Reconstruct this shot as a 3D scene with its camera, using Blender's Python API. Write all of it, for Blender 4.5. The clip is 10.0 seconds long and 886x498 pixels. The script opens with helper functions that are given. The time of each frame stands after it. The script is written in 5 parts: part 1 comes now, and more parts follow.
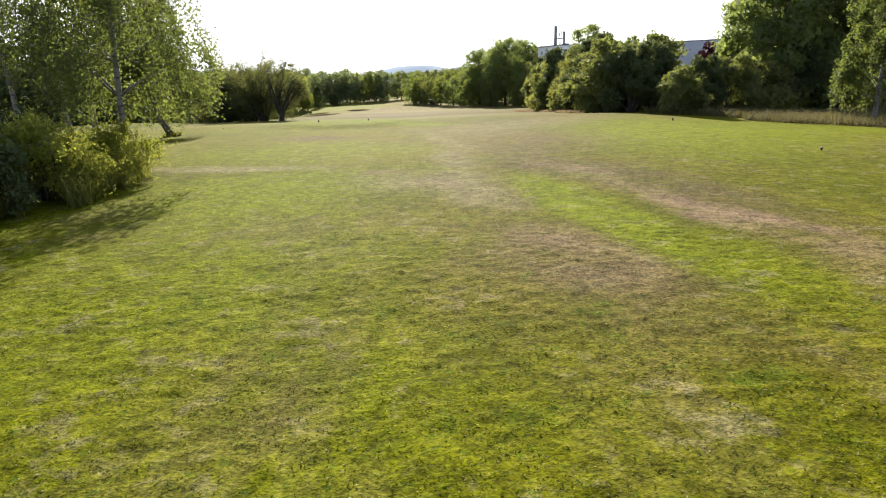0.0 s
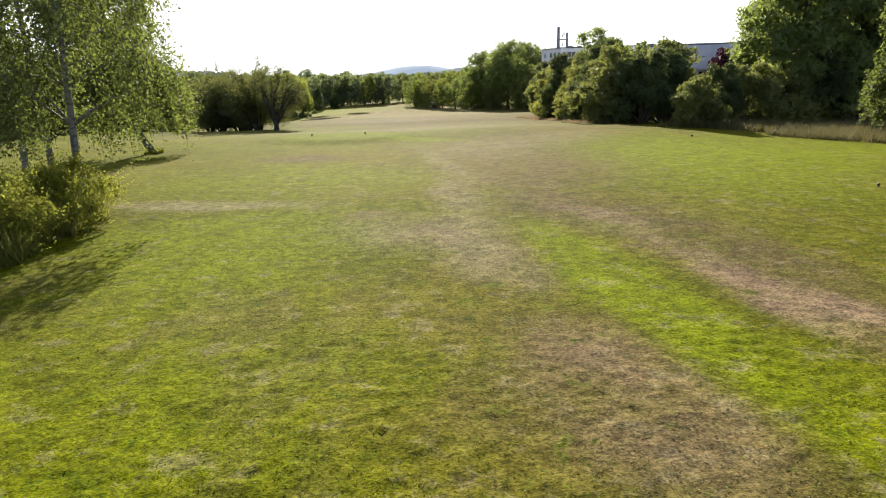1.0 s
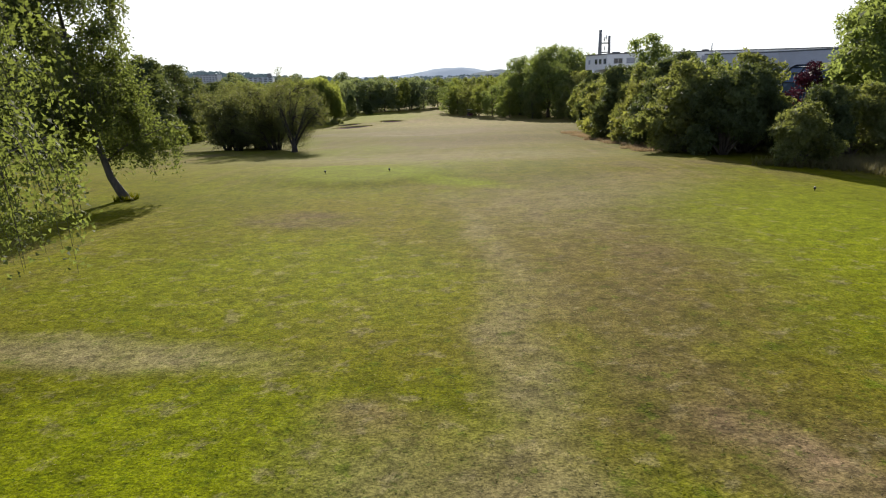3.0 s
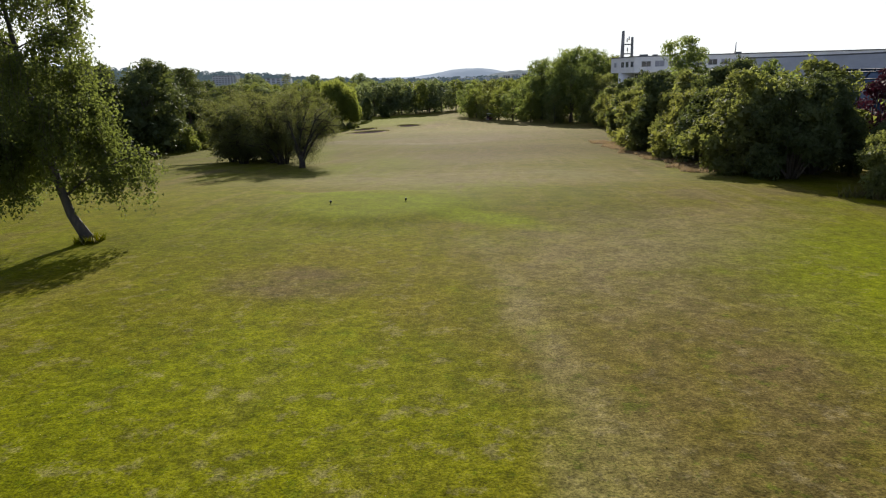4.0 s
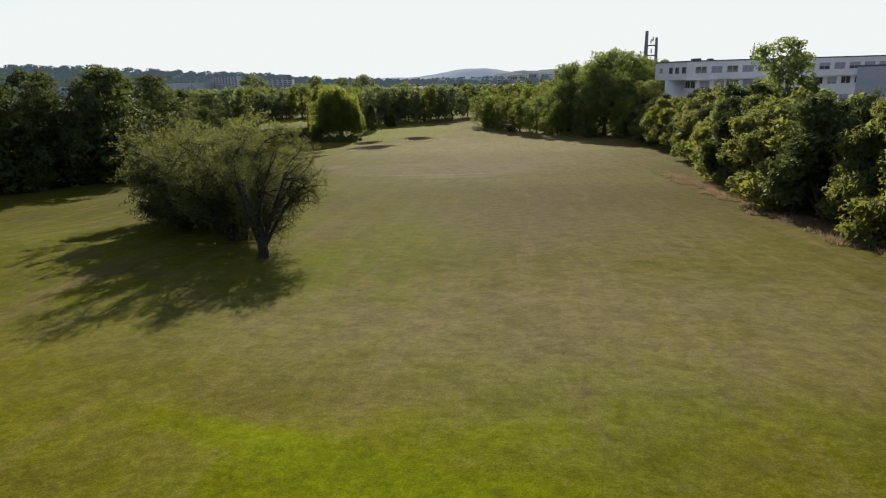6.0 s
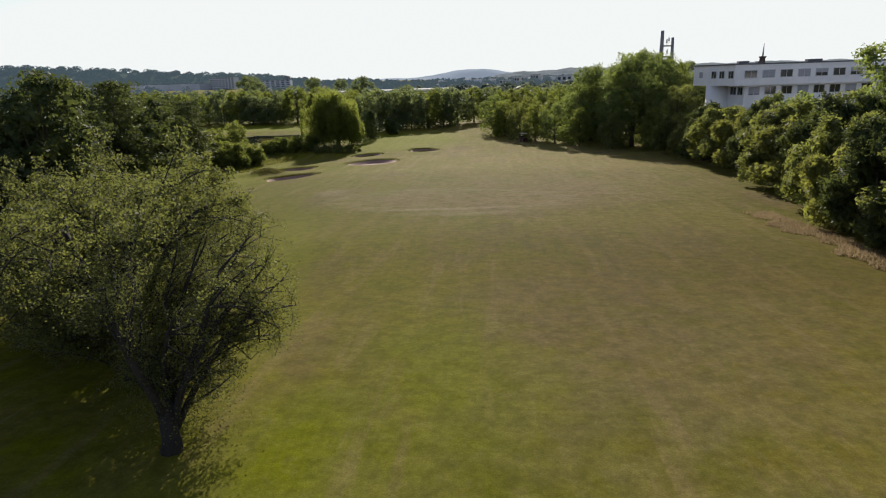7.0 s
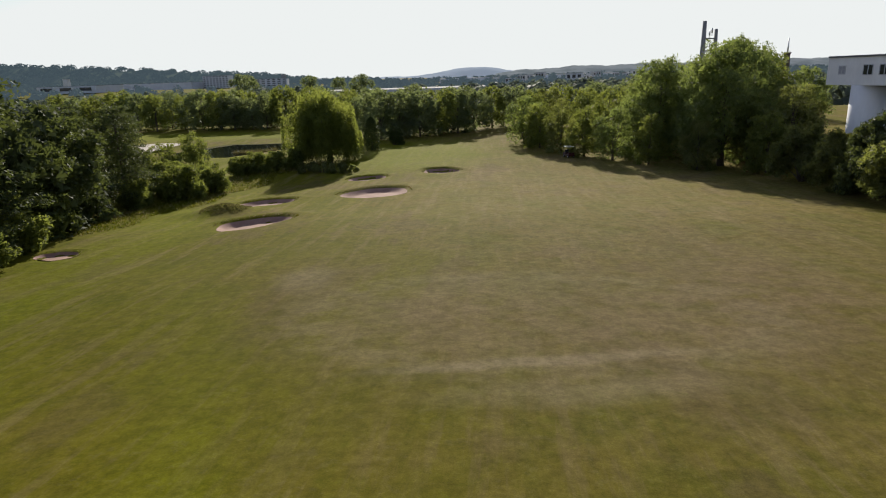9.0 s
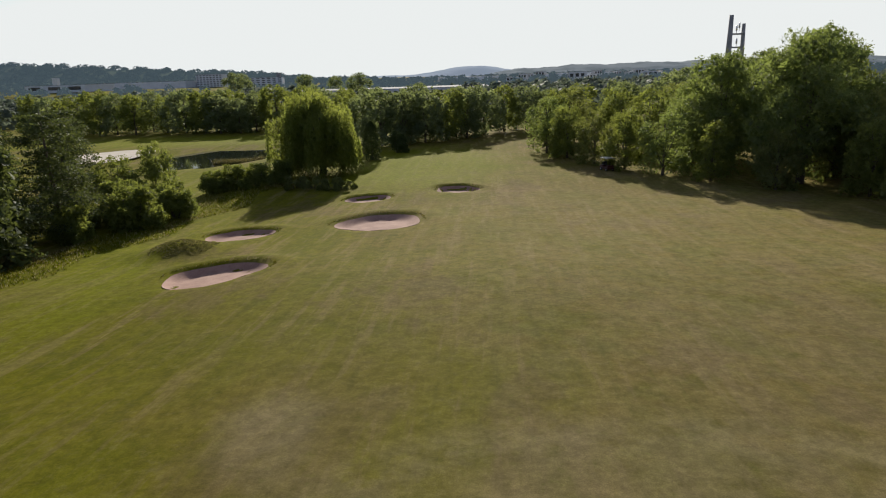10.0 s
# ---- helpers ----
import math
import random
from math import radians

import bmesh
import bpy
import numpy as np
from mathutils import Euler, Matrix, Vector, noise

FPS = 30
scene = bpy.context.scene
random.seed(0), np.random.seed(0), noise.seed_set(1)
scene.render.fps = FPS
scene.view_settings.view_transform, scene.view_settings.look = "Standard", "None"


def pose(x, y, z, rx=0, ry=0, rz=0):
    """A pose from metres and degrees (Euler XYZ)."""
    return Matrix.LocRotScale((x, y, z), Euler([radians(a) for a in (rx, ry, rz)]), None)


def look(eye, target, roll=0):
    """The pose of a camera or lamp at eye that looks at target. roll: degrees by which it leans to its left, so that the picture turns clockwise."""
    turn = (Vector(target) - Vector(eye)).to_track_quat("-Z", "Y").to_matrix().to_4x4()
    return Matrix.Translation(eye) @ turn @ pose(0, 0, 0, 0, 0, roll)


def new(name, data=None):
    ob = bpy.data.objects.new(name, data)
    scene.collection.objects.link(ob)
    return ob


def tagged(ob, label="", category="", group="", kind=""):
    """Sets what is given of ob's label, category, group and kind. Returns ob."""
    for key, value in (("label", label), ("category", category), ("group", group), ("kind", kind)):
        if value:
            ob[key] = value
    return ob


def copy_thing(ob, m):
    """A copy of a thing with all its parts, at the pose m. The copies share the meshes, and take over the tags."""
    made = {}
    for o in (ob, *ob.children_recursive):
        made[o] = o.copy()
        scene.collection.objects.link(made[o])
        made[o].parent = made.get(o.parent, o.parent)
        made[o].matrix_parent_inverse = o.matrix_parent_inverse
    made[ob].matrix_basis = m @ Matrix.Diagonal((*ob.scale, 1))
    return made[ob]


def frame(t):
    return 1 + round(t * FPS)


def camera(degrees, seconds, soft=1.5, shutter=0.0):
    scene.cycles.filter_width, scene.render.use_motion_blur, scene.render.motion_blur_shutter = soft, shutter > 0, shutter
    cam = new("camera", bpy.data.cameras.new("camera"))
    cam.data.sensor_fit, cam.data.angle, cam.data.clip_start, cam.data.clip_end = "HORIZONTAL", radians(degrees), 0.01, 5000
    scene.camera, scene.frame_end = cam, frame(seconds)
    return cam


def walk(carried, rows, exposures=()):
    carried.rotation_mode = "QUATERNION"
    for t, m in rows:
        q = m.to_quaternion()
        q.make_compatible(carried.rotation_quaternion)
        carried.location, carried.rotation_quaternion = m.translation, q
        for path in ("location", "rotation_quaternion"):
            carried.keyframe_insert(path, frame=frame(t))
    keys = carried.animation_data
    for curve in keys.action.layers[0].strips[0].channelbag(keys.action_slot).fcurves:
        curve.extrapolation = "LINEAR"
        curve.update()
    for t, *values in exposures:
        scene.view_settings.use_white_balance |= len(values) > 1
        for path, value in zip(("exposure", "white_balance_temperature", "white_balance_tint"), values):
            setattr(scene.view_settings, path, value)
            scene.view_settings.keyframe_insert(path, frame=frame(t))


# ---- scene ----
cam = camera(70.7, 10.0, soft=1.1)
METRES, EYE, TILT, LEAN, TURN = 104.0, 2.9, -1.8, 0.0, 0.0
ROWS = [
    (0.0, 0.0, 0.0, 0.0, -0.51, -13.96, 2.05),
    (0.5, 0.0003, 0.0128, 0.0036, -0.47, -13.96, 2.02),
    (1.0, 0.0008, 0.028, 0.0074, -0.35, -13.94, 2.05),
    (1.5, 0.001, 0.0456, 0.0112, -0.04, -13.91, 1.99),
    (2.0, 0.0009, 0.0651, 0.0147, 0.72, -13.84, 1.92),
    (2.5, -0.0, 0.086, 0.0181, 1.78, -13.77, 1.84),
    (4.0, -0.0083, 0.1594, 0.0291, 4.36, -13.61, 1.65),
    (4.5, -0.0138, 0.1979, 0.0336, 4.72, -13.61, 1.65),
    (5.0, -0.0217, 0.2423, 0.0382, 4.81, -13.63, 1.63),
    (5.5, -0.0332, 0.2969, 0.0433, 4.74, -13.63, 1.59),
    (7.0, -0.0758, 0.5042, 0.0618, 4.61, -13.57, 1.61),
    (7.5, -0.0901, 0.5797, 0.0656, 4.62, -13.61, 1.59),
    (8.0, -0.1051, 0.6573, 0.0689, 4.64, -13.68, 1.63),
    (8.5, -0.1207, 0.7354, 0.0696, 4.66, -13.74, 1.59),
    (9.0, -0.1367, 0.8106, 0.0704, 4.58, -13.72, 1.68),
    (9.5, -0.1566, 0.896, 0.0725, 4.49, -13.78, 1.73),
    (10.0, -0.1742, 0.9782, 0.075, 4.31, -13.82, 1.67),
]
EXPOSURES = [(0, 1.34), (1, 1.22), (2.5, 0.95), (4, 0.62), (5.5, 0.40), (7, 0.42), (8.5, 0.37), (10, 0.31)]
walk(cam, [(t, pose(0, 0, EYE, TILT, LEAN, TURN) @ pose(METRES * x, METRES * y, METRES * z, 90 + pitch, roll, yaw)) for t, x, y, z, yaw, pitch, roll in ROWS], EXPOSURES)

# ---- daylight: a low sun ahead of the camera, hazy pale sky ----
SUN_EL, SUN_AZ = radians(23.5), radians(-5)         # azimuth from +y, clockwise
world = bpy.data.worlds.new("sky")
scene.world = world
world.use_nodes = True
wn = world.node_tree.nodes
sky = wn.new("ShaderNodeTexSky")
sky.sky_type, sky.sun_disc = "NISHITA", False
sky.sun_elevation, sky.sun_rotation = SUN_EL, SUN_AZ
sky.air_density, sky.dust_density, sky.ozone_density = 1.0, 0.7, 1.0
haze = wn.new("ShaderNodeHueSaturation")           # summer haze pales the sky
haze.inputs["Saturation"].default_value = 0.62
world.node_tree.links.new(sky.outputs[0], haze.inputs["Color"])
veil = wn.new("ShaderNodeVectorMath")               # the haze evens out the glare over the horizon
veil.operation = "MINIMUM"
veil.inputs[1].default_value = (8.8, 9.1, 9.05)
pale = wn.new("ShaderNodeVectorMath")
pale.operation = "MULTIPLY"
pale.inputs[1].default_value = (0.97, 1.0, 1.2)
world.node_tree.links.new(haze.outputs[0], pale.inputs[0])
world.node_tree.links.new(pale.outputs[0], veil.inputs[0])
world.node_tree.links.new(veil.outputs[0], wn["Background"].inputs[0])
wn["Background"].inputs[1].default_value = 0.076
lamp = bpy.data.lights.new("sun", "SUN")
lamp.energy, lamp.angle, lamp.color = 5.0, radians(0.6), (1.0, 0.93, 0.81)
sun = new("sun", lamp)
sun_way = Vector((math.sin(SUN_AZ) * math.cos(SUN_EL), math.cos(SUN_AZ) * math.cos(SUN_EL), math.sin(SUN_EL)))
sun.matrix_world = look(sun_way * 100, (0, 0, 0))

# ---- materials ----


class Nodes:
    """Small helper to wire a node material."""

    def __init__(self, name):
        self.mat = bpy.data.materials.new(name)
        self.mat.use_nodes = True
        self.t = self.mat.node_tree
        self.t.nodes.clear()
        self.out = self.t.nodes.new("ShaderNodeOutputMaterial")

    def add(self, kind, ins=None, operation="", data_type="", interpolation_type="", rotation_type=""):
        n = self.t.nodes.new(kind)
        if operation:
            n.operation = operation
        if data_type:
            n.data_type = data_type
        if interpolation_type:
            n.interpolation_type = interpolation_type
        if rotation_type:
            n.rotation_type = rotation_type
        for k, v in (ins or {}).items():
            self.put(n.inputs[k], v)
        return n

    def put(self, socket, v):
        if isinstance(v, bpy.types.NodeSocket):
            self.t.links.new(v, socket)
        else:
            socket.default_value = v

    def math(self, op, a, b=0.0, c=0.0, clamp=False):
        n = self.add("ShaderNodeMath", {0: a, 1: b, 2: c}, operation=op)
        n.use_clamp = clamp
        return n.outputs[0]

    def mix(self, f, a, b):
        n = self.add("ShaderNodeMix", None, data_type="RGBA")
        self.put(n.inputs[0], f)
        self.put(n.inputs[6], a)
        self.put(n.inputs[7], b)
        return n.outputs[2]

    def noise(self, vec, scale, detail=3.0, rough=0.55):
        return self.add("ShaderNodeTexNoise", {"Vector": vec, "Scale": scale, "Detail": detail, "Roughness": rough}).outputs[0]

    def ramp(self, f, lo, hi, a=0.0, b=1.0):
        return self.add("ShaderNodeMapRange", {0: f, 1: lo, 2: hi, 3: a, 4: b}, interpolation_type="SMOOTHSTEP").outputs[0]

    def where(self):
        return self.add("ShaderNodeNewGeometry").outputs["Position"]


def rgb(r, g, b):
    return (r, g, b, 1.0)


def leaf_material(name, dark, light, glow, share=0.45):
    """Leaves: diffuse with light shining through; they vary leaf by leaf and tree by tree."""
    n = Nodes(name)
    geo = n.add("ShaderNodeNewGeometry")
    info = n.add("ShaderNodeObjectInfo")
    big = n.noise(geo.outputs["Position"], 0.45, 2.0)
    f = n.math("ADD", n.math("MULTIPLY", geo.outputs["Random Per Island"], 0.45), n.math("MULTIPLY", info.outputs["Random"], 0.30))
    f = n.math("ADD", f, n.math("MULTIPLY", n.math("SUBTRACT", big, 0.38), 1.3), clamp=True)
    col = n.mix(f, dark, light)
    thru = n.mix(f, rgb(*[0.6 * c for c in glow[:3]]), glow)
    d = n.add("ShaderNodeBsdfPrincipled", {"Base Color": col, "Roughness": 0.66, "Specular IOR Level": 0.12})
    t = n.add("ShaderNodeBsdfTranslucent", {"Color": thru})
    m = n.add("ShaderNodeMixShader", {0: share, 1: d.outputs[0], 2: t.outputs[0]})
    n.t.links.new(m.outputs[0], n.out.inputs[0])
    return n.mat


def surface(name, a, b, scale=4.0, rough=0.8, bump=0.3, metal=0.0, stretch=(1, 1, 1), bump_scale=None):
    """A plain material with two scales of variation and a fine relief."""
    n = Nodes(name)
    co = n.add("ShaderNodeTexCoord").outputs["Object"]
    v = n.add("ShaderNodeMapping", {"Vector": co, "Scale": stretch}).outputs[0]
    f1, f2 = n.noise(v, scale, 4.0), n.noise(v, scale * 7, 3.0)
    f = n.ramp(n.math("ADD", n.math("MULTIPLY", f1, 0.65), n.math("MULTIPLY", f2, 0.35)), 0.35, 0.65)
    bsdf = n.add("ShaderNodeBsdfPrincipled", {"Base Color": n.mix(f, a, b), "Roughness": rough, "Metallic": metal})
    if bump:
        bp = n.add("ShaderNodeBump", {"Strength": bump, "Distance": 0.02, "Height": n.noise(v, bump_scale or scale * 9, 4.0)})
        n.t.links.new(bp.outputs[0], bsdf.inputs["Normal"])
    n.t.links.new(bsdf.outputs[0], n.out.inputs[0])
    return n.mat


def birch_bark(name, pale):
    n = Nodes(name)
    co = n.add("ShaderNodeTexCoord").outputs["Object"]
    v = n.add("ShaderNodeMapping", {"Vector": co, "Scale": (2, 2, 9)}).outputs[0]
    v2 = n.add("ShaderNodeMapping", {"Vector": co, "Scale": (3, 3, 1.2)}).outputs[0]
    marks = n.ramp(n.noise(v, 1.6, 4.0, 0.7), 0.52, 0.60)
    plates = n.ramp(n.noise(v2, 1.3, 3.0), 0.48, 0.6)
    col = n.mix(marks, pale, rgb(0.06, 0.05, 0.045))
    col = n.mix(plates, col, rgb(0.09, 0.075, 0.06))
    b = n.add("ShaderNodeBsdfPrincipled", {"Base Color": col, "Roughness": 0.75})
    bp = n.add("ShaderNodeBump", {"Strength": 0.4, "Distance": 0.02, "Height": marks})
    n.t.links.new(bp.outputs[0], b.inputs["Normal"])
    n.t.links.new(b.outputs[0], n.out.inputs[0])
    return n.mat


LUSH, LIME, OLIVE = rgb(0.1320, 0.1450, 0.0060), rgb(0.1560, 0.1840, 0.0070), rgb(0.1300, 0.1160, 0.0130)
GOLD = rgb(0.1650, 0.1420, 0.0180)
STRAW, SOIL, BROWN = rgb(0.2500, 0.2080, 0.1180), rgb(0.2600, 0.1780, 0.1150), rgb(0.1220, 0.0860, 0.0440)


def turf_colour(n):
    """Mown turf in a dry summer: lush strips and tees, olive turf, straw patches and worn soil, each at its place."""
    p = n.where()
    warp = n.add("ShaderNodeTexNoise", {"Vector": p, "Scale": 0.35, "Detail": 4.0, "Roughness": 0.6})
    off = n.add("ShaderNodeVectorMath", {0: warp.outputs["Color"], 1: (0.5, 0.5, 0.5)}, operation="SUBTRACT").outputs[0]

    def patch(cx, cy, rx, ry, turn=0.0, soft=0.5, wob=2.0):
        o = n.add("ShaderNodeVectorMath", {0: off, 1: (wob, wob, 0)}, operation="MULTIPLY").outputs[0]
        q = n.add("ShaderNodeVectorMath", {0: p, 1: o}, operation="ADD").outputs[0]
        q = n.add("ShaderNodeVectorMath", {0: q, 1: (cx, cy, 0)}, operation="SUBTRACT").outputs[0]
        q = n.add("ShaderNodeVectorRotate", {"Vector": q, "Angle": radians(-turn)}, rotation_type="Z_AXIS").outputs[0]
        q = n.add("ShaderNodeVectorMath", {0: q, 1: (1 / rx, 1 / ry, 0)}, operation="MULTIPLY").outputs[0]
        d = n.add("ShaderNodeVectorMath", {0: q}, operation="LENGTH").outputs["Value"]
        return n.ramp(d, 1.0 - soft, 1.0 + soft, 1.0, 0.0)

    y = n.add("ShaderNodeSeparateXYZ", {0: p}).outputs[1]
    x = n.add("ShaderNodeSeparateXYZ", {0: p}).outputs[0]
    big, mid = n.noise(p, 0.11, 3.0), n.noise(p, 0.55, 4.0, 0.6)
    fine, grain = n.noise(p, 5.0, 4.0, 0.65), n.noise(p, 22.0, 3.0, 0.7)
    side = n.ramp(n.math("ADD", x, n.math("MULTIPLY", y, 0.14)), -14.0, 12.0, -0.16, 0.12)
    col = n.mix(n.ramp(n.math("ADD", big, side), 0.38, 0.62), LUSH, OLIVE)
    # the lower fairway is drier
    far = n.ramp(y, 55.0, 92.0)
    col = n.mix(n.math("MULTIPLY", far, 0.75), col, n.mix(n.ramp(n.math("ADD", n.math("MULTIPLY", n.math("SUBTRACT", big, 0.5), 60.0), n.math("ADD", x, n.math("MULTIPLY", y, 0.17))), -14.0, 16.0), rgb(0.1150, 0.1010, 0.0120), rgb(0.1480, 0.1110, 0.0330)))
    dry = n.ramp(n.math("ADD", n.math("MULTIPLY", big, 0.4), n.math("MULTIPLY", mid, 0.6)), 0.46, 0.66)
    col = n.mix(n.math("MULTIPLY", dry, 0.55), col, rgb(0.1400, 0.1180, 0.0250))
    # mowing lines along the fairway and blotches a few metres wide
    lines = n.add("ShaderNodeMapping", {"Vector": p, "Rotation": (0, 0, radians(-8)), "Scale": (1.0, 0.07, 1.0)}).outputs[0]
    streak = n.noise(lines, 0.85, 5.0, 0.7)
    blotch = n.noise(p, 0.24, 4.0, 0.6)
    col = n.mix(n.math("MULTIPLY", n.ramp(blotch, 0.50, 0.62), n.ramp(y, 20.0, 70.0, 0.35, 0.55)), col, rgb(0.0860, 0.0890, 0.0080))
    col = n.mix(n.math("MULTIPLY", n.ramp(streak, 0.50, 0.64), n.ramp(y, 20.0, 70.0, 0.2, 0.5)), col, rgb(0.2050, 0.1560, 0.0740))
    col = n.mix(n.math("MULTIPLY", n.ramp(streak, 0.46, 0.38), n.ramp(y, 40.0, 80.0, 0.0, 0.5)), col, rgb(0.0860, 0.0850, 0.0110))
    # turf greener and browner from place to place, four to ten metres wide
    wide = n.noise(n.add("ShaderNodeMapping", {"Vector": p, "Location": (31, 7, 0), "Scale": (1.0, 0.6, 1.0)}).outputs[0], 0.16, 5.0, 0.62)
    col = n.mix(n.math("MULTIPLY", n.ramp(wide, 0.50, 0.61, 0.0, 0.75), n.ramp(y, 50.0, 85.0, 1.0, 0.5)), col, rgb(0.0960, 0.1020, 0.0040))
    col = n.mix(n.ramp(wide, 0.46, 0.36, 0.0, 0.45), col, BROWN)
    for args, f in GOLD_PATCHES:
        col = n.mix(n.math("MULTIPLY", patch(*args), n.math("MULTIPLY", n.ramp(mid, 0.25, 0.6, 0.5, 1.0), f)), col, GOLD)
    for args, f in BROWN_PATCHES:
        m = n.math("MULTIPLY", patch(*args), n.math("MULTIPLY", n.ramp(mid, 0.25, 0.6, 0.4, 1.0), f))
        col = n.mix(m, col, BROWN)
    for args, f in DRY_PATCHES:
        m = n.math("MULTIPLY", patch(*args), n.math("MULTIPLY", n.ramp(mid, 0.25, 0.6, 0.45, 1.0), f))
        col = n.mix(m, col, STRAW)
    for args, f in SOIL_PATCHES:
        col = n.mix(n.math("MULTIPLY", patch(*args), n.math("MULTIPLY", n.ramp(mid, 0.3, 0.65, 0.2, 1.0), f)), col, SOIL)
    for args, f in GREEN_PATCHES:
        col = n.mix(n.math("MULTIPLY", patch(*args), f), col, LIME)
    # the dry rim of an old green, and straw showing through the near turf in spots
    rim = n.math("SUBTRACT", n.math("MULTIPLY", patch(-12.5, 114.0, 12.6, 7.6, 0, 0.16, 1.6), 1.0), patch(-12.5, 114.0, 10.4, 6.0, 0, 0.2, 1.6), clamp=True)
    col = n.mix(n.math("MULTIPLY", rim, n.ramp(mid, 0.35, 0.6, 0.05, 0.42)), col, STRAW)
    spot = n.noise(n.add("ShaderNodeMapping", {"Vector": p, "Location": (17, 3, 0)}).outputs[0], 1.7, 6.0, 0.72)
    close = n.ramp(y, 18.0, 46.0, 1.0, 0.25)
    col = n.mix(n.math("MULTIPLY", n.ramp(spot, 0.53, 0.66), n.math("MULTIPLY", close, 0.48)), col, STRAW)
    col = n.mix(n.math("MULTIPLY", n.ramp(spot, 0.44, 0.34), n.math("MULTIPLY", close, 0.6)), col, rgb(0.0780, 0.1120, 0.0080))
    lump = n.noise(n.add("ShaderNodeMapping", {"Vector": p, "Location": (3, 9, 0)}).outputs[0], 1.5, 5.0, 0.68)
    # tufts: fine light and dark
    col = n.mix(n.math("MULTIPLY", n.ramp(fine, 0.5, 0.8), 0.15), col, rgb(0.1882, 0.1568, 0.0706))
    val = n.math("MULTIPLY", n.ramp(fine, 0.25, 0.7, 0.62, 1.28), n.ramp(grain, 0.28, 0.72, 0.52, 1.42))
    # close-mown and even on the lower fairway
    even = n.ramp(y, 22.0, 62.0, 0.0, 0.68)
    val = n.math("ADD", n.math("MULTIPLY", val, n.math("SUBTRACT", 1.0, even)), n.math("MULTIPLY", even, 0.84))
    near = n.ramp(y, 12.0, 40.0, 1.0, 0.0)
    speck, leafy = n.noise(p, 34.0, 2.0, 0.6), n.noise(n.add("ShaderNodeMapping", {"Vector": p, "Location": (5, 1, 0)}).outputs[0], 9.0, 4.0, 0.7)
    col = n.mix(n.math("MULTIPLY", n.ramp(speck, 0.56, 0.70), n.math("MULTIPLY", near, 0.26)), col, rgb(0.250, 0.220, 0.100))
    col = n.mix(n.math("MULTIPLY", n.ramp(leafy, 0.58, 0.66), n.math("MULTIPLY", near, 0.55)), col, rgb(0.050, 0.095, 0.012))
    # backlit glow put into the turf colour: lower fairway dimmer, far end brighter
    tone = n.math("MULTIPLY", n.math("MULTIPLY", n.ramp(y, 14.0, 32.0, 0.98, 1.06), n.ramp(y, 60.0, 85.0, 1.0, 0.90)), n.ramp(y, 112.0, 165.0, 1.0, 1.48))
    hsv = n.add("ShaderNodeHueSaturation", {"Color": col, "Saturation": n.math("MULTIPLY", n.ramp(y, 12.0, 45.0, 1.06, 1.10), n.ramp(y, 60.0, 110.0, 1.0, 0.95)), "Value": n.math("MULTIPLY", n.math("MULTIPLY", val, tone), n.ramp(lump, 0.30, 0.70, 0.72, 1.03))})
    return hsv.outputs[0], fine, grain, p


# centre x, y, half sizes, turn, softness, wobble; strength
GREEN_PATCHES = [
    ((3.05, 12.6, 0.84, 4.5, 10, 0.4, 0.9), 0.95),
    ((4.3, 8.0, 0.8, 2.0, -5, 0.5, 1.0), 0.55),
    ((-6.8, 45.6, 4.8, 3.6, -10, 0.5, 1.5), 0.7),
    # bright arc painting the sunlit slope along the tee's edge
    ((-7.3, 47.6, 5.6, 0.7, -25, 0.6, 0.8), 0.95),
    ((-2.0, 43.0, 4.0, 1.1, -38, 0.5, 1.2), 0.8),
    ((15.5, 34.0, 8.5, 7.5, 0, 0.6, 3.0), 0.7),
    ((12.0, 27.5, 5.0, 7.5, 0, 0.5, 2.2), 0.75),
    ((-6.0, 25.5, 5.0, 3.4, 0, 0.6, 2.0), 0.5),
    ((-5.0, 16.6, 3.0, 3.4, 10, 0.6, 1.6), 0.85),
    ((-4.6, 9.0, 3.0, 4.0, 10, 0.7, 1.6), 0.35),
    ((8.8, 21.5, 2.6, 4.0, 0, 0.7, 2.0), 0.45),
    ((-48.0, 138.0, 5.0, 34.0, 6, 0.6, 4.0), 0.3),
    ((-40.0, 108.0, 6.0, 14.0, 20, 0.5, 4.0), 0.2),
    ((-95.0, 262.0, 50.0, 14.0, 0, 0.5, 6.0), 0.45),
    ((-66.0, 190.0, 14.0, 18.0, 0, 0.5, 6.0), 0.3),
    ((-13.0, 66.0, 1.5, 4.0, 0, 0.7, 1.8), 0.3),
    ((-9.7, 72.5, 2.6, 4.5, 10, 0.7, 3.0), 0.3),
    ((-21.0, 88.0, 1.8, 14.0, 14, 0.7, 1.8), 0.35),
    ((-30.0, 112.0, 3.0, 16.0, 30, 0.6, 2.5), 0.15),
    ((-30.0, 205.0, 14.0, 24.0, 0, 0.5, 5.0), 0.45),
]
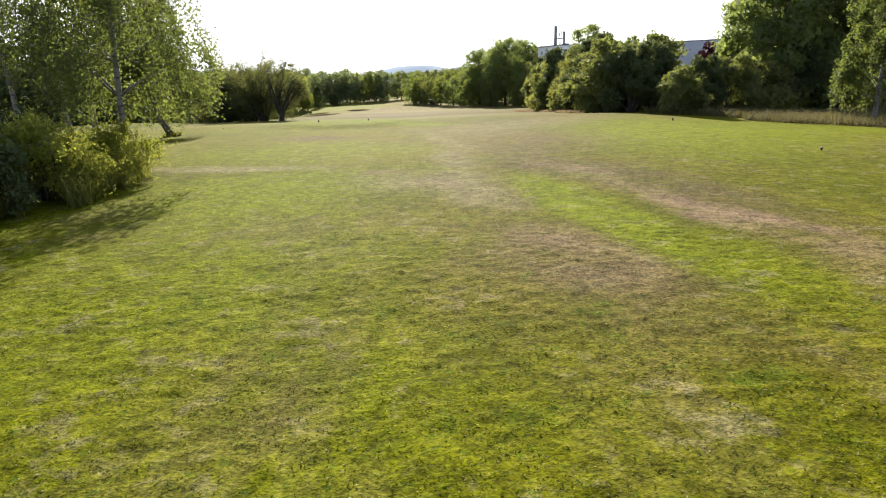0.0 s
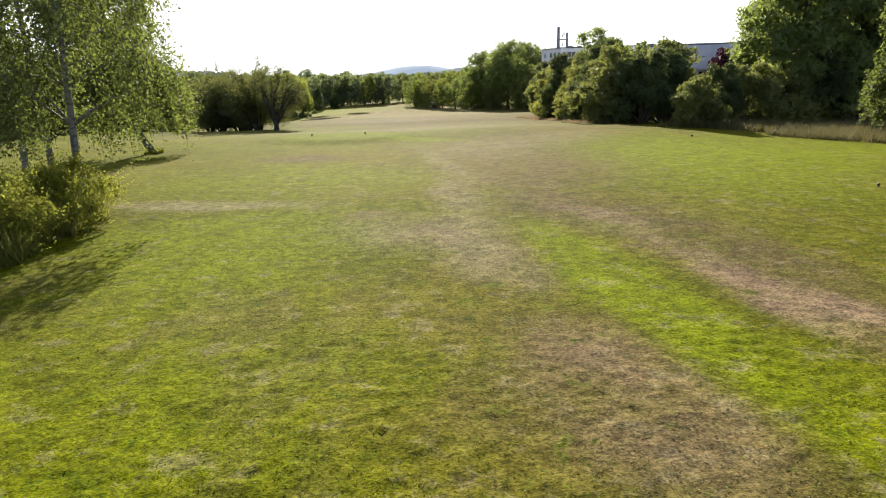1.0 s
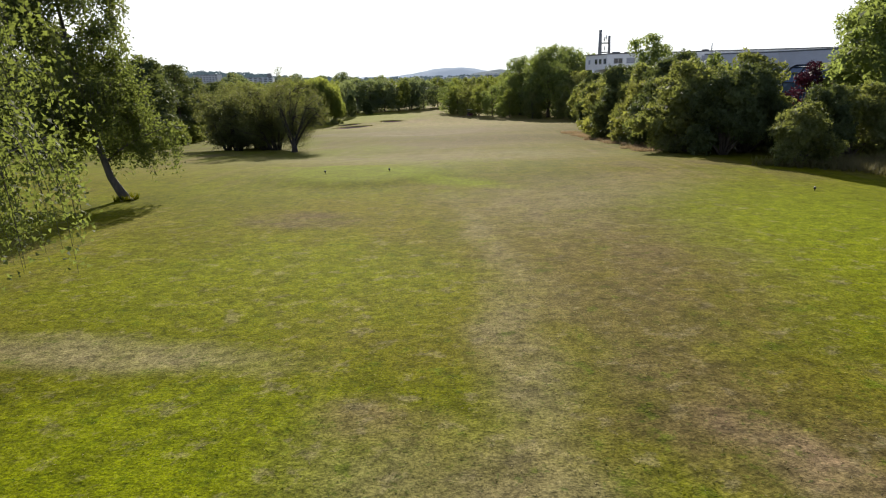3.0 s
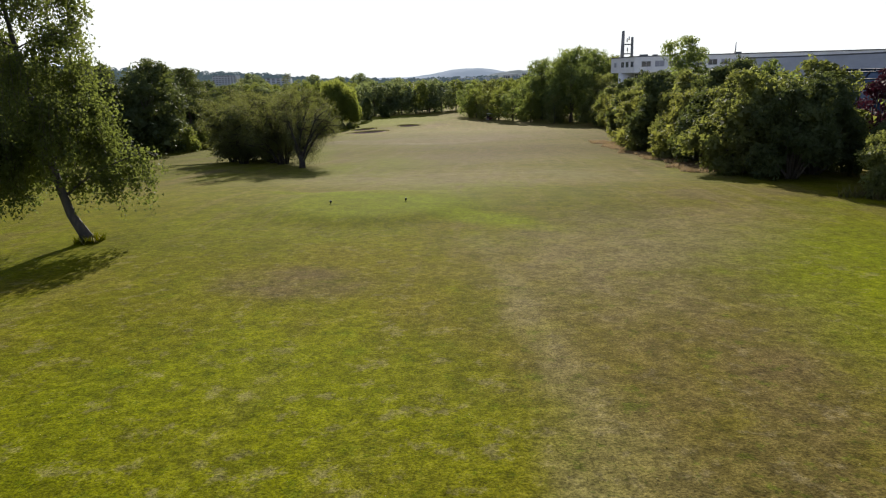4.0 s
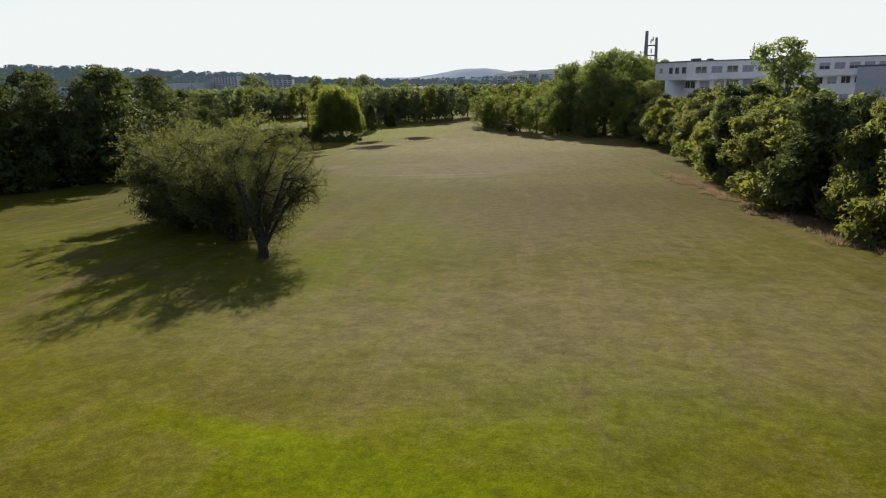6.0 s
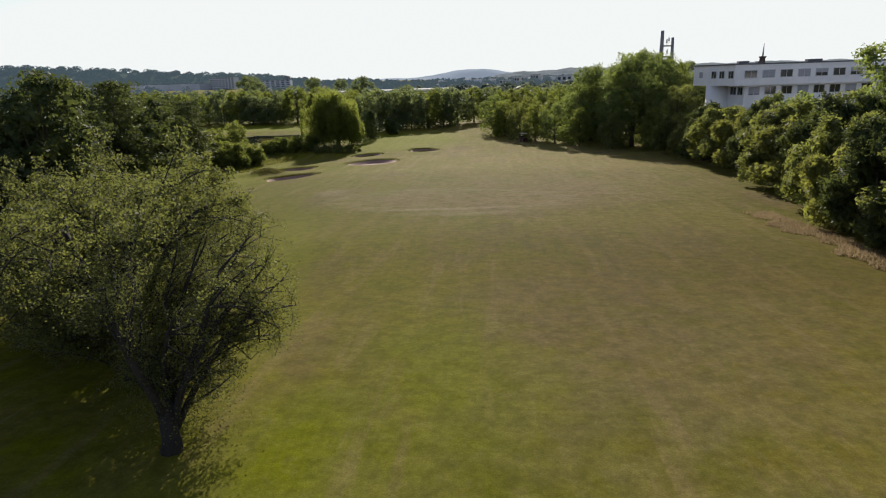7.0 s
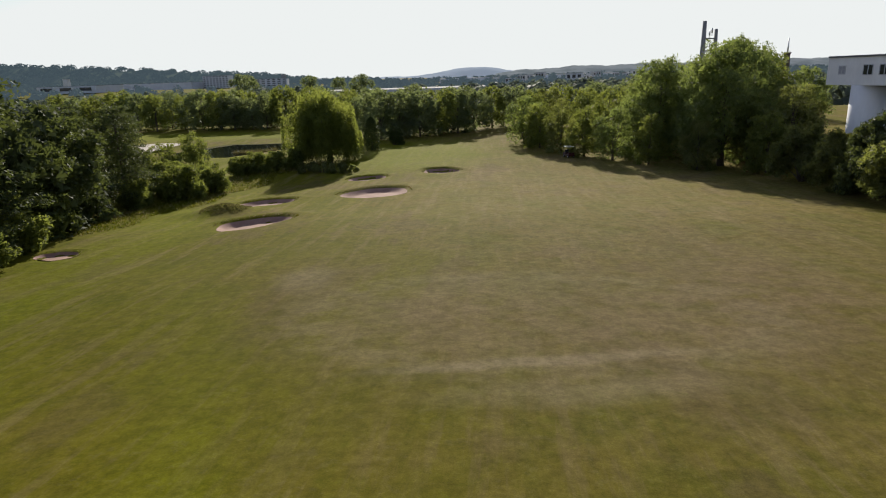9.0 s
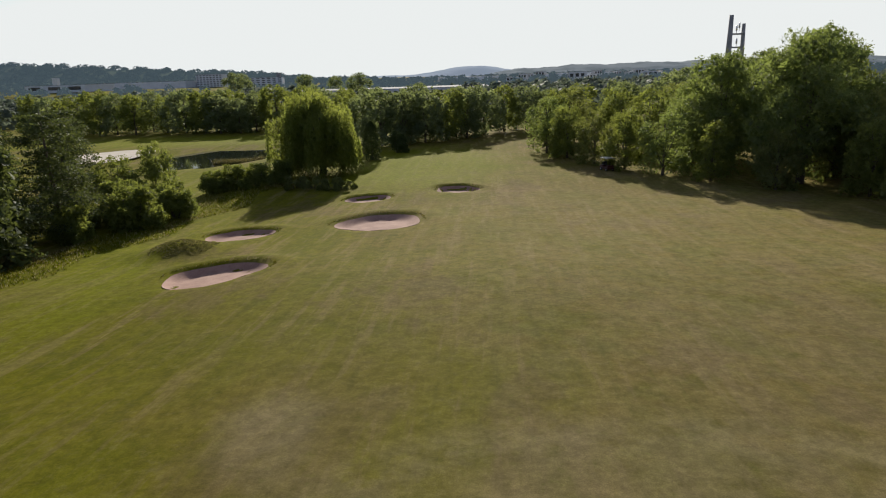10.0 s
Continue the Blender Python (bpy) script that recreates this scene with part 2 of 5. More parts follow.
DRY_PATCHES = [
    ((-0.5, 17.0, 2.5, 1.5, -25, 0.6, 2.2), 0.6),
    ((0.9, 14.6, 0.8, 1.9, 20, 0.6, 1.6), 0.6),
    ((0.5, 21.5, 0.7, 3.4, 5, 0.6, 1.2), 0.6),
    ((4.1, 16.4, 0.55, 2.0, 20, 0.7, 1.6), 0.25),
    ((-7.3, 21.7, 3.2, 0.75, -8, 0.5, 1.0), 0.95),
    ((-0.2, 31.5, 0.4, 7.0, 9, 0.8, 1.8), 0.34),
    ((1.0, 26.5, 0.5, 5.0, 12, 0.8, 2.0), 0.2),
    ((2.0, 36.0, 2.8, 4.5, 0, 0.9, 5.0), 0.42),
    ((6.5, 38.5, 3.0, 3.0, 0, 0.9, 4.4), 0.42),
    ((-2.0, 57.0, 13.0, 5.0, 0, 0.6, 4.0), 0.4),
    # broad straw wash that only brightens the middle of the fairway
    ((-4.0, 63.0, 20.0, 15.0, 0, 0.7, 6.0), 0.25),
    ((-12.5, 114.0, 10.5, 7.0, 0, 0.4, 2.0), 0.3),
    ((-12.0, 108.3, 6.0, 0.5, 12, 0.6, 0.8), 0.95),
    ((-11.0, 105.4, 5.0, 1.0, 10, 0.6, 1.2), 0.5),
    ((-26.0, 121.0, 1.6, 3.0, 10, 0.6, 1.6), 0.5),
    ((-4.0, 150.0, 22.0, 40.0, 0, 0.7, 9.0), 0.35),
]
GOLD_PATCHES = [
    ((-6.0, 33.0, 8.0, 9.0, 0, 0.8, 6.0), 0.45),
    ((-19.0, 49.0, 10.0, 8.0, 0, 0.7, 5.0), 0.5),
    ((-3.0, 24.5, 5.0, 3.0, 0, 0.8, 3.0), 0.4),
    ((-22.0, 100.0, 10.0, 26.0, 18, 0.8, 7.0), 0.4),
    ((6.0, 104.0, 8.0, 22.0, 0, 0.8, 7.0), 0.4),
]
BROWN_PATCHES = [
    ((-4.0, 76.0, 5.0, 8.0, 8, 0.7, 4.0), 0.6),
    ((4.8, 33.0, 4.6, 9.0, -6, 0.9, 7.0), 0.68),
    ((-6.5, 33.6, 2.2, 1.3, 0, 0.6, 1.5), 0.75),
    ((5.6, 15.0, 1.2, 4.0, 14, 0.6, 1.2), 0.7),
    ((0.0, 122.0, 4.0, 12.0, 0, 0.6, 3.0), 0.45),
    ((-25.5, 118.0, 2.0, 8.0, 0, 0.6, 2.0), 0.4),
    ((4.0, 86.0, 9.0, 12.0, 0, 0.7, 5.0), 0.5),
    ((1.9, 8.6, 1.3, 2.4, 15, 0.7, 1.8), 0.62),
    ((2.6, 19.5, 1.4, 1.6, 0, 0.6, 1.4), 0.6),
]
SOIL_PATCHES = [
    ((-1.7, 19.2, 1.0, 0.55, -10, 0.5, 1.0), 0.5),
    ((-0.3, 16.4, 0.9, 0.8, 0, 0.6, 1.2), 0.4),
    ((-8.0, 112.5, 15.0, 5.5, 5, 0.6, 4.0), 0.28),
    ((3.0, 119.0, 8.0, 8.0, 0, 0.7, 4.0), 0.22),
    ((5.6, 11.0, 0.75, 2.4, 16, 0.4, 1.0), 0.9),
    ((4.9, 13.4, 0.5, 2.4, 16, 0.6, 1.3), 0.5),
    ((3.7, 18.0, 0.5, 1.5, 30, 0.5, 0.9), 0.75),
    ((6.2, 6.5, 1.2, 2.8, 0, 0.5, 1.6), 0.35),
    ((2.2, 9.2, 1.0, 1.8, 10, 0.6, 1.4), 0.5),
    ((9.0, 42.0, 3.5, 2.0, 10, 0.6, 2.0), 0.3),
    ((13.0, 72.0, 0.7, 15.0, 0, 0.6, 0.9), 0.6),
    ((-17.0, 178.0, 6.0, 1.0, 0, 0.6, 1.5), 0.3),
]


def turf_material():
    n = Nodes("mown_turf")
    col, fine, grain, p = turf_colour(n)
    d = n.add("ShaderNodeBsdfPrincipled", {"Base Color": col, "Roughness": 0.95, "Specular IOR Level": 0.03})
    h = n.math("ADD", n.math("MULTIPLY", fine, 0.7), n.math("MULTIPLY", grain, 0.3))
    y = n.add("ShaderNodeSeparateXYZ", {0: p}).outputs[1]
    bp = n.add("ShaderNodeBump", {"Strength": n.ramp(y, 10.0, 60.0, 0.55, 0.10), "Distance": 0.09, "Height": h})
    n.t.links.new(bp.outputs[0], d.inputs["Normal"])
    n.t.links.new(d.outputs[0], n.out.inputs[0])
    return n.mat


def blade_material():
    n = Nodes("grass_blades")
    col, fine, grain, p = turf_colour(n)
    r = n.add("ShaderNodeNewGeometry").outputs["Random Per Island"]
    col = n.mix(n.ramp(r, 0.80, 0.82, 0.0, 0.7), col, rgb(0.30, 0.26, 0.15))
    col = n.mix(n.ramp(r, 0.30, 0.28, 0.0, 0.5), col, rgb(0.080, 0.130, 0.014))
    hsv = n.add("ShaderNodeHueSaturation", {"Color": col, "Value": n.ramp(r, 0.0, 1.0, 0.8, 1.35)}).outputs[0]
    d = n.add("ShaderNodeBsdfDiffuse", {"Color": hsv})
    glow = n.add("ShaderNodeHueSaturation", {"Color": hsv, "Value": 1.4}).outputs[0]
    t = n.add("ShaderNodeBsdfTranslucent", {"Color": glow})
    m = n.add("ShaderNodeMixShader", {0: 0.4, 1: d.outputs[0], 2: t.outputs[0]})
    n.t.links.new(m.outputs[0], n.out.inputs[0])
    return n.mat


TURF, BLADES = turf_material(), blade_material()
BIRCH_BARK = birch_bark("birch_bark", rgb(0.20, 0.188, 0.168))
# darkened copy: shade on the leaning trunk put into its bark
DARK_BIRCH = birch_bark("old_birch_bark", rgb(0.055, 0.049, 0.043))
BARK = surface("bark", rgb(0.055, 0.042, 0.030), rgb(0.13, 0.105, 0.075), 3.0, 0.9, 0.6, stretch=(3, 3, 0.6))
TWIG = surface("twig_bark", rgb(0.05, 0.040, 0.032), rgb(0.10, 0.085, 0.065), 4.0, 0.9, 0.3)
THORN = surface("thorn_bark", rgb(0.020, 0.016, 0.013), rgb(0.045, 0.037, 0.028), 4.0, 0.95, 0.3)
L_BIRCH = leaf_material("birch_leaf", rgb(0.032, 0.049, 0.018), rgb(0.087, 0.104, 0.037), rgb(0.260, 0.310, 0.060), 0.46)
L_HEDGE = leaf_material("hedge_leaf", rgb(0.034, 0.044, 0.020), rgb(0.160, 0.172, 0.074), rgb(0.450, 0.490, 0.100), 0.37)
L_WOOD = leaf_material("wood_leaf", rgb(0.035, 0.053, 0.024), rgb(0.127, 0.152, 0.065), rgb(0.415, 0.500, 0.110), 0.42)
L_HAW = leaf_material("hawthorn_leaf", rgb(0.032, 0.040, 0.018), rgb(0.106, 0.113, 0.050), rgb(0.330, 0.352, 0.080), 0.37)
L_LIGHT = leaf_material("light_leaf", rgb(0.045, 0.063, 0.017), rgb(0.136, 0.155, 0.050), rgb(0.400, 0.450, 0.080), 0.42)
L_SHRUB = leaf_material("shrub_leaf", rgb(0.060, 0.080, 0.015), rgb(0.150, 0.165, 0.045), rgb(0.520, 0.540, 0.075), 0.52)
L_WILLOW = leaf_material("willow_leaf", rgb(0.049, 0.069, 0.017), rgb(0.125, 0.140, 0.044), rgb(0.450, 0.500, 0.090), 0.54)
L_DARK = leaf_material("conifer_needle", rgb(0.030, 0.046, 0.016), rgb(0.075, 0.095, 0.030), rgb(0.10, 0.13, 0.03), 0.3)
L_PURPLE = leaf_material("purple_leaf", rgb(0.034, 0.013, 0.019), rgb(0.068, 0.024, 0.036), rgb(0.10, 0.02, 0.035), 0.22)
# leaf colour lifted and blued to stand in for distance haze
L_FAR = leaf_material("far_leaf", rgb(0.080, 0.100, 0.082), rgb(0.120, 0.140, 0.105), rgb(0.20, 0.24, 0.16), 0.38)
# darker, less see-through copy of the wood leaf: shade put into the colour
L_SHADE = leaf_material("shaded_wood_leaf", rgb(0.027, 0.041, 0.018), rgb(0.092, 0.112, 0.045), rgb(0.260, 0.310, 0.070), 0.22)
L_OLIVE = leaf_material("olive_leaf", rgb(0.038, 0.048, 0.020), rgb(0.166, 0.175, 0.076), rgb(0.470, 0.485, 0.088), 0.38)
# paler, bluer leaf: haze over the far belts put into the colour
L_BELT = leaf_material("belt_leaf", rgb(0.059, 0.078, 0.046), rgb(0.130, 0.152, 0.084), rgb(0.354, 0.415, 0.134), 0.44)
SAND = surface("bunker_sand", rgb(0.275, 0.160, 0.120), rgb(0.370, 0.230, 0.175), 0.8, 0.95, 0.5, bump_scale=6.0)
PALE_SAND = surface("pale_sand", rgb(0.4000, 0.3440, 0.2720), rgb(0.4800, 0.4240, 0.3520), 0.5, 0.95, 0.4, bump_scale=4.0)
WALL = surface("white_plaster", rgb(0.76, 0.755, 0.765), rgb(0.84, 0.835, 0.84), 0.35, 0.85, 0.1, stretch=(1, 1, 0.4))
WALL_GREY = surface("grey_cladding", rgb(0.5400, 0.5400, 0.5700), rgb(0.6200, 0.6200, 0.6500), 0.3, 0.6, 0.05, stretch=(1, 1, 3))
ROOF = surface("roof_felt", rgb(0.10, 0.10, 0.11), rgb(0.16, 0.16, 0.17), 0.8, 0.9, 0.2)
FRAME = surface("window_frame", rgb(0.45, 0.46, 0.48), rgb(0.52, 0.53, 0.55), 2.0, 0.5, 0.0)
SHUTTER = surface("shutter", rgb(0.30, 0.30, 0.34), rgb(0.37, 0.37, 0.41), 1.0, 0.7, 0.1, stretch=(1, 1, 12))
CONCRETE = surface("mast_concrete", rgb(0.20, 0.20, 0.20), rgb(0.30, 0.29, 0.28), 0.6, 0.85, 0.2)
BLACK = surface("black_plastic", rgb(0.010, 0.010, 0.011), rgb(0.02, 0.02, 0.02), 8.0, 0.5, 0.1)
RUBBER = surface("tyre_rubber", rgb(0.012, 0.012, 0.012), rgb(0.025, 0.025, 0.025), 10.0, 0.8, 0.2)
RED = surface("maroon_paint", rgb(0.050, 0.010, 0.010), rgb(0.075, 0.015, 0.014), 3.0, 0.45, 0.0)
CREAM = surface("roof_plastic", rgb(0.40, 0.42, 0.40), rgb(0.5, 0.5, 0.48), 3.0, 0.5, 0.0)
STEEL = surface("pale_steel", rgb(0.5, 0.5, 0.5), rgb(0.65, 0.65, 0.65), 5.0, 0.4, 0.0, metal=0.6)


BRICK = surface("brown_brick", rgb(0.09, 0.065, 0.06), rgb(0.14, 0.10, 0.09), 0.5, 0.9, 0.2)
# pale bluish tone puts distance haze into the far town's walls
FAR_WALL = surface("weathered_concrete", rgb(0.52, 0.53, 0.56), rgb(0.60, 0.61, 0.64), 0.2, 0.85, 0.1)


def glass_material(name, tint, rough=0.08):
    n = Nodes(name)
    co = n.add("ShaderNodeTexCoord").outputs["Object"]
    b = n.add("ShaderNodeBsdfPrincipled", {"Base Color": n.mix(n.noise(co, 0.7, 2.0), tint, rgb(*[0.5 * c for c in tint[:3]])), "Roughness": rough, "Specular IOR Level": 0.8})
    n.t.links.new(b.outputs[0], n.out.inputs[0])
    return n.mat


GLASS = glass_material("dark_glass", rgb(0.03, 0.035, 0.045))
BLUE_GLASS = glass_material("blue_glass", rgb(0.05, 0.10, 0.17), 0.05)


def water_material():
    n = Nodes("pond_water")
    co = n.where()
    b = n.add("ShaderNodeBsdfPrincipled", {"Base Color": rgb(0.018, 0.022, 0.016), "Roughness": 0.04, "IOR": 1.33})
    bp = n.add("ShaderNodeBump", {"Strength": 0.05, "Distance": 0.02, "Height": n.noise(co, 3.0, 2.0)})
    n.t.links.new(bp.outputs[0], b.inputs["Normal"])
    n.t.links.new(b.outputs[0], n.out.inputs[0])
    return n.mat


WATER = water_material()

# ---- mesh helpers ----


def mesh_of(name, bm, material):
    me = bpy.data.meshes.new(name)
    bm.to_mesh(me)
    bm.free()
    if material:
        me.materials.append(material)
    return me


def part(name, bm, material, parent, label=""):
    """Links a bmesh as one mesh object under a thing or under a part."""
    ob = new(name, mesh_of(name, bm, material))
    ob.parent = parent
    if label:
        ob["label"] = label
    return ob


def raw_mesh(name, verts, faces, material, smooth=False):
    """A mesh from numpy arrays; faces is an (n, k) array."""
    me = bpy.data.meshes.new(name)
    k = faces.shape[1]
    me.vertices.add(len(verts))
    me.vertices.foreach_set("co", np.asarray(verts, dtype=np.float32).ravel())
    me.loops.add(faces.size)
    me.loops.foreach_set("vertex_index", np.asarray(faces, dtype=np.int32).ravel())
    me.polygons.add(len(faces))
    me.polygons.foreach_set("loop_start", np.arange(0, faces.size, k, dtype=np.int32))
    me.polygons.foreach_set("loop_total", np.full(len(faces), k, dtype=np.int32))
    me.update(calc_edges=True)
    if smooth:
        me.polygons.foreach_set("use_smooth", np.ones(len(faces), dtype=bool))
    me.materials.append(material)
    return me


def tube(bm, pts, radii, sides=6):
    """A tapered tube along points, closed at both ends."""
    rings = []
    for i, p in enumerate(pts):
        a = Vector(pts[max(0, i - 1)])
        b = Vector(pts[min(len(pts) - 1, i + 1)])
        d = (b - a).normalized()
        u = d.orthogonal().normalized() if not rings else (last - d * last.dot(d)).normalized()
        last = u
        w = d.cross(u)
        rings.append([bm.verts.new(Vector(p) + radii[i] * (math.cos(2 * math.pi * k / sides) * u + math.sin(2 * math.pi * k / sides) * w)) for k in range(sides)])
    for r0, r1 in zip(rings, rings[1:]):
        for k in range(sides):
            f = bm.faces.new((r0[k], r0[(k + 1) % sides], r1[(k + 1) % sides], r1[k]))
            f.smooth = True
    bm.faces.new(rings[0][::-1])
    bm.faces.new(rings[-1])


def box(bm, x0, y0, z0, x1, y1, z1, bevel=0.0):
    vs = [bm.verts.new((x, y, z)) for z in (z0, z1) for x, y in ((x0, y0), (x1, y0), (x1, y1), (x0, y1))]
    fs = [bm.faces.new([vs[i] for i in q]) for q in ((3, 2, 1, 0), (4, 5, 6, 7), (0, 1, 5, 4), (1, 2, 6, 5), (2, 3, 7, 6), (3, 0, 4, 7))]
    if bevel:
        bmesh.ops.bevel(bm, geom=list({e for f in fs for e in f.edges}), offset=bevel, segments=2, affect="EDGES", profile=0.5)


def smoothstep(a, b, x):
    t = np.clip((x - a) / (b - a), 0.0, 1.0)
    return t * t * (3 - 2 * t)


# ---- the ground ----
PROFILE_Y = [-4000, -40, 0, 20, 45, 60, 80, 110, 135, 165, 200, 260, 320, 4000]
PROFILE_Z = [2.0, 0.4, 0.3, 0.0, -0.3, -1.0, -2.3, -3.9, -5.0, -6.4, -6.6, -7.3, -7.6, -7.6]
# bunkers: centre, half sizes, depth
BUNKERS = [(-39.0, 145.0, 4.0, 3.8, 0.66), (-43.2, 160.5, 3.6, 3.0, 0.53), (-29.4, 162.3, 4.5, 4.6, 0.62),
           (-33.5, 177.0, 3.2, 2.4, 0.53), (-22.6, 180.6, 3.2, 2.4, 0.62), (-51.2, 132.4, 2.0, 1.5, 0.35)]
POND = (-75.0, 226.0, 13.0, 19.0)
WATER_Z = -7.75


def wobble(a, k):
    return 1 + 0.07 * np.sin(2 * a + k) + 0.05 * np.sin(3 * a + 2.1 * k) + 0.03 * np.sin(5 * a - k)


def ellipse_d(x, y, cx, cy, rx, ry, k):
    u, v = (x - cx) / rx, (y - cy) / ry
    return np.sqrt(u * u + v * v) / wobble(np.arctan2(v, u), k)


def ground_z(x, y):
    x, y = np.asarray(x, float), np.asarray(y, float)
    z = 0.5 * np.interp(y, PROFILE_Y, PROFILE_Z) + 0.25 * (np.interp(y - 8, PROFILE_Y, PROFILE_Z) + np.interp(y + 8, PROFILE_Y, PROFILE_Z))
    z = z - 1.2 * smoothstep(-22, -48, x) * smoothstep(40, 110, y) * (1 - smoothstep(170, 230, y))
    z = z - 0.9 * smoothstep(12, 30, x) * (1 - smoothstep(60, 110, y))
    z = z + smoothstep(21, 34, x) * smoothstep(80, 120, y) * (1 - smoothstep(240, 330, y)) * (-2.6 - z)
    # the raised tee, the mounds beside it and the mound by the bunkers
    z = z + 0.2 * (1 - smoothstep(0.8, 1.2, np.hypot((x + 6.8) / 5.0, (y - 45.8) / 4.4)))
    z = z + 0.55 * np.exp(-(((x + 34) / 9) ** 2 + ((y - 66) / 7) ** 2))
    z = z + 0.7 * np.exp(-(((x + 46.5) / 3.5) ** 2 + ((y - 153.5) / 3.0) ** 2))
    z = z + 9.0 * smoothstep(600, 790, y) * smoothstep(-230, -380, x)
    # gentle unevenness
    near = np.exp(-(np.hypot(x, y - 90) / 400) ** 2)
    z = z + near * (0.07 * np.sin(x * 0.31 + 0.8 * np.sin(y * 0.13)) + 0.06 * np.sin(y * 0.27 + 1.3 + 0.6 * np.sin(x * 0.2)))
    z = z + 0.55 * np.exp(-((x + 45.4) / 2.3) ** 2 - ((y - 153.6) / 2.4) ** 2)
    for k, (cx, cy, rx, ry, dep) in enumerate(BUNKERS):
        d = ellipse_d(x, y, cx, cy, rx, ry, k)
        z = z - dep * (1 - smoothstep(0.62, 1.04, d))
        z = z + 0.38 * dep * np.exp(-((d - 1.2) / 0.2) ** 2) * smoothstep(-0.5, 0.8, (y - cy) / ry)
    d = ellipse_d(x, y, *POND, 0.7)
    z = z - 1.3 * (1 - smoothstep(0.85, 1.12, d))
    return z


def gz(x, y):
    return float(ground_z(x, y))


def steps(core0, core1, step, end0, end1, grow=1.16):
    mid = list(np.arange(core0, core1 + step / 2, step))
    hi, s = [], step
    while (hi[-1] if hi else mid[-1]) < end1:
        s *= grow
        hi.append((hi[-1] if hi else mid[-1]) + s)
    lo, s = [], step
    while (lo[-1] if lo else mid[0]) > end0:
        s *= grow
        lo.append((lo[-1] if lo else mid[0]) - s)
    return np.array(lo[::-1] + mid + hi)


def build_ground():
    xs, ys = steps(-56, 26, 0.62, -3800, 3800), steps(-4, 186, 0.62, -400, 4200)
    X, Y = np.meshgrid(xs, ys)
    V = np.stack([X, Y, ground_z(X, Y)], -1).reshape(-1, 3)
    i = np.arange(len(ys) - 1)[:, None] * len(xs) + np.arange(len(xs) - 1)[None, :]
    F = np.stack([i, i + 1, i + 1 + len(xs), i + len(xs)], -1).reshape(-1, 4)
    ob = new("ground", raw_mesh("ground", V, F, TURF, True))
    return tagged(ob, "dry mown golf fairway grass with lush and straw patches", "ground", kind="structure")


build_ground()


def disc_sheet(name, cx, cy, rx, ry, k, material, lift, flat=None, reach=0.9):
    """A sheet that lies in a hollow of the ground (or level, as water)."""
    rings, sides = 14, 48
    r = np.linspace(0, reach, rings)[:, None]
    a = np.linspace(0, 2 * np.pi, sides, endpoint=False)[None, :]
    w = wobble(a, k) * r
    X, Y = cx + rx * w * np.cos(a), cy + ry * w * np.sin(a)
    Z = ground_z(X, Y) + lift + 0.02 * np.sin(3 * X) * np.cos(2.3 * Y) if flat is None else np.full_like(X, flat)
    V = np.stack([X, Y, Z], -1).reshape(-1, 3)
    i = np.arange(rings - 1)[:, None] * sides + np.arange(sides)[None, :]
    j = np.arange(rings - 1)[:, None] * sides + (np.arange(sides)[None, :] + 1) % sides
    F = np.stack([i, i + sides, j + sides, j], -1).reshape(-1, 4)[sides:]
    C = np.stack([np.zeros(sides, int), sides + np.arange(sides), sides + (np.arange(sides) + 1) % sides], -1)
    me = bpy.data.meshes.new(name)
    me.from_pydata(V.tolist(), [], [tuple(f) for f in F.tolist()] + [tuple(f) for f in C.tolist()])
    me.materials.append(material)
    for p in me.polygons:
        p.use_smooth = True
    return new(name, me)


for k, (cx, cy, rx, ry, dep) in enumerate(BUNKERS):
    tagged(disc_sheet("bunker_sand", cx, cy, rx, ry, k, SAND, 0.05), "pinkish raked sand in a grass-lipped bunker", "sand bunker", "bunkers by the green")
tagged(disc_sheet("sand_bank", -99.0, 228.0, 9.0, 15.0, 2.0, PALE_SAND, 0.06), "large pale sand bunker beside the pond", "sand bunker")
tagged(disc_sheet("water", *POND, 0.7, WATER, 0.0, WATER_Z, 1.05), "still dark pond water reflecting trees and sky", "pond", kind="structure")

# ---- plants ----


def leaf_mesh(name, P, N, size, material, wide=0.6, along=None, plain=False):
    """Many small leaves at P, facing N: folded, or plain triangles for far crowns."""
    n = len(P)
    N = N / np.linalg.norm(N, axis=1, keepdims=True)
    T = np.random.normal(size=(n, 3)) if along is None else along + 0.25 * np.random.normal(size=(n, 3))
    T = T - N * (T * N).sum(1, keepdims=True)
    T /= np.linalg.norm(T, axis=1, keepdims=True) + 1e-9
    B = np.cross(N, T)
    s = np.broadcast_to(np.asarray(size, float).reshape(-1, 1), (n, 1))
    if plain:
        V = np.stack([P - T * s * 0.5 - B * s * wide * 0.55, P - T * s * 0.4 + B * s * wide * 0.55, P + T * s * 0.6], 1).reshape(-1, 3)
        return raw_mesh(name, V, np.arange(3 * n).reshape(-1, 3), material)
    fold = N * s * 0.12
    V = np.stack([P - T * s * 0.5, P + B * s * wide * 0.5 + fold, P + T * s * 0.5, P - B * s * wide * 0.5 + fold], 1).reshape(-1, 3)
    F = np.arange(4 * n).reshape(-1, 4)
    return raw_mesh(name, V, F, material)


def unit(n):
    v = np.random.normal(size=(n, 3))
    return v / np.linalg.norm(v, axis=1, keepdims=True)


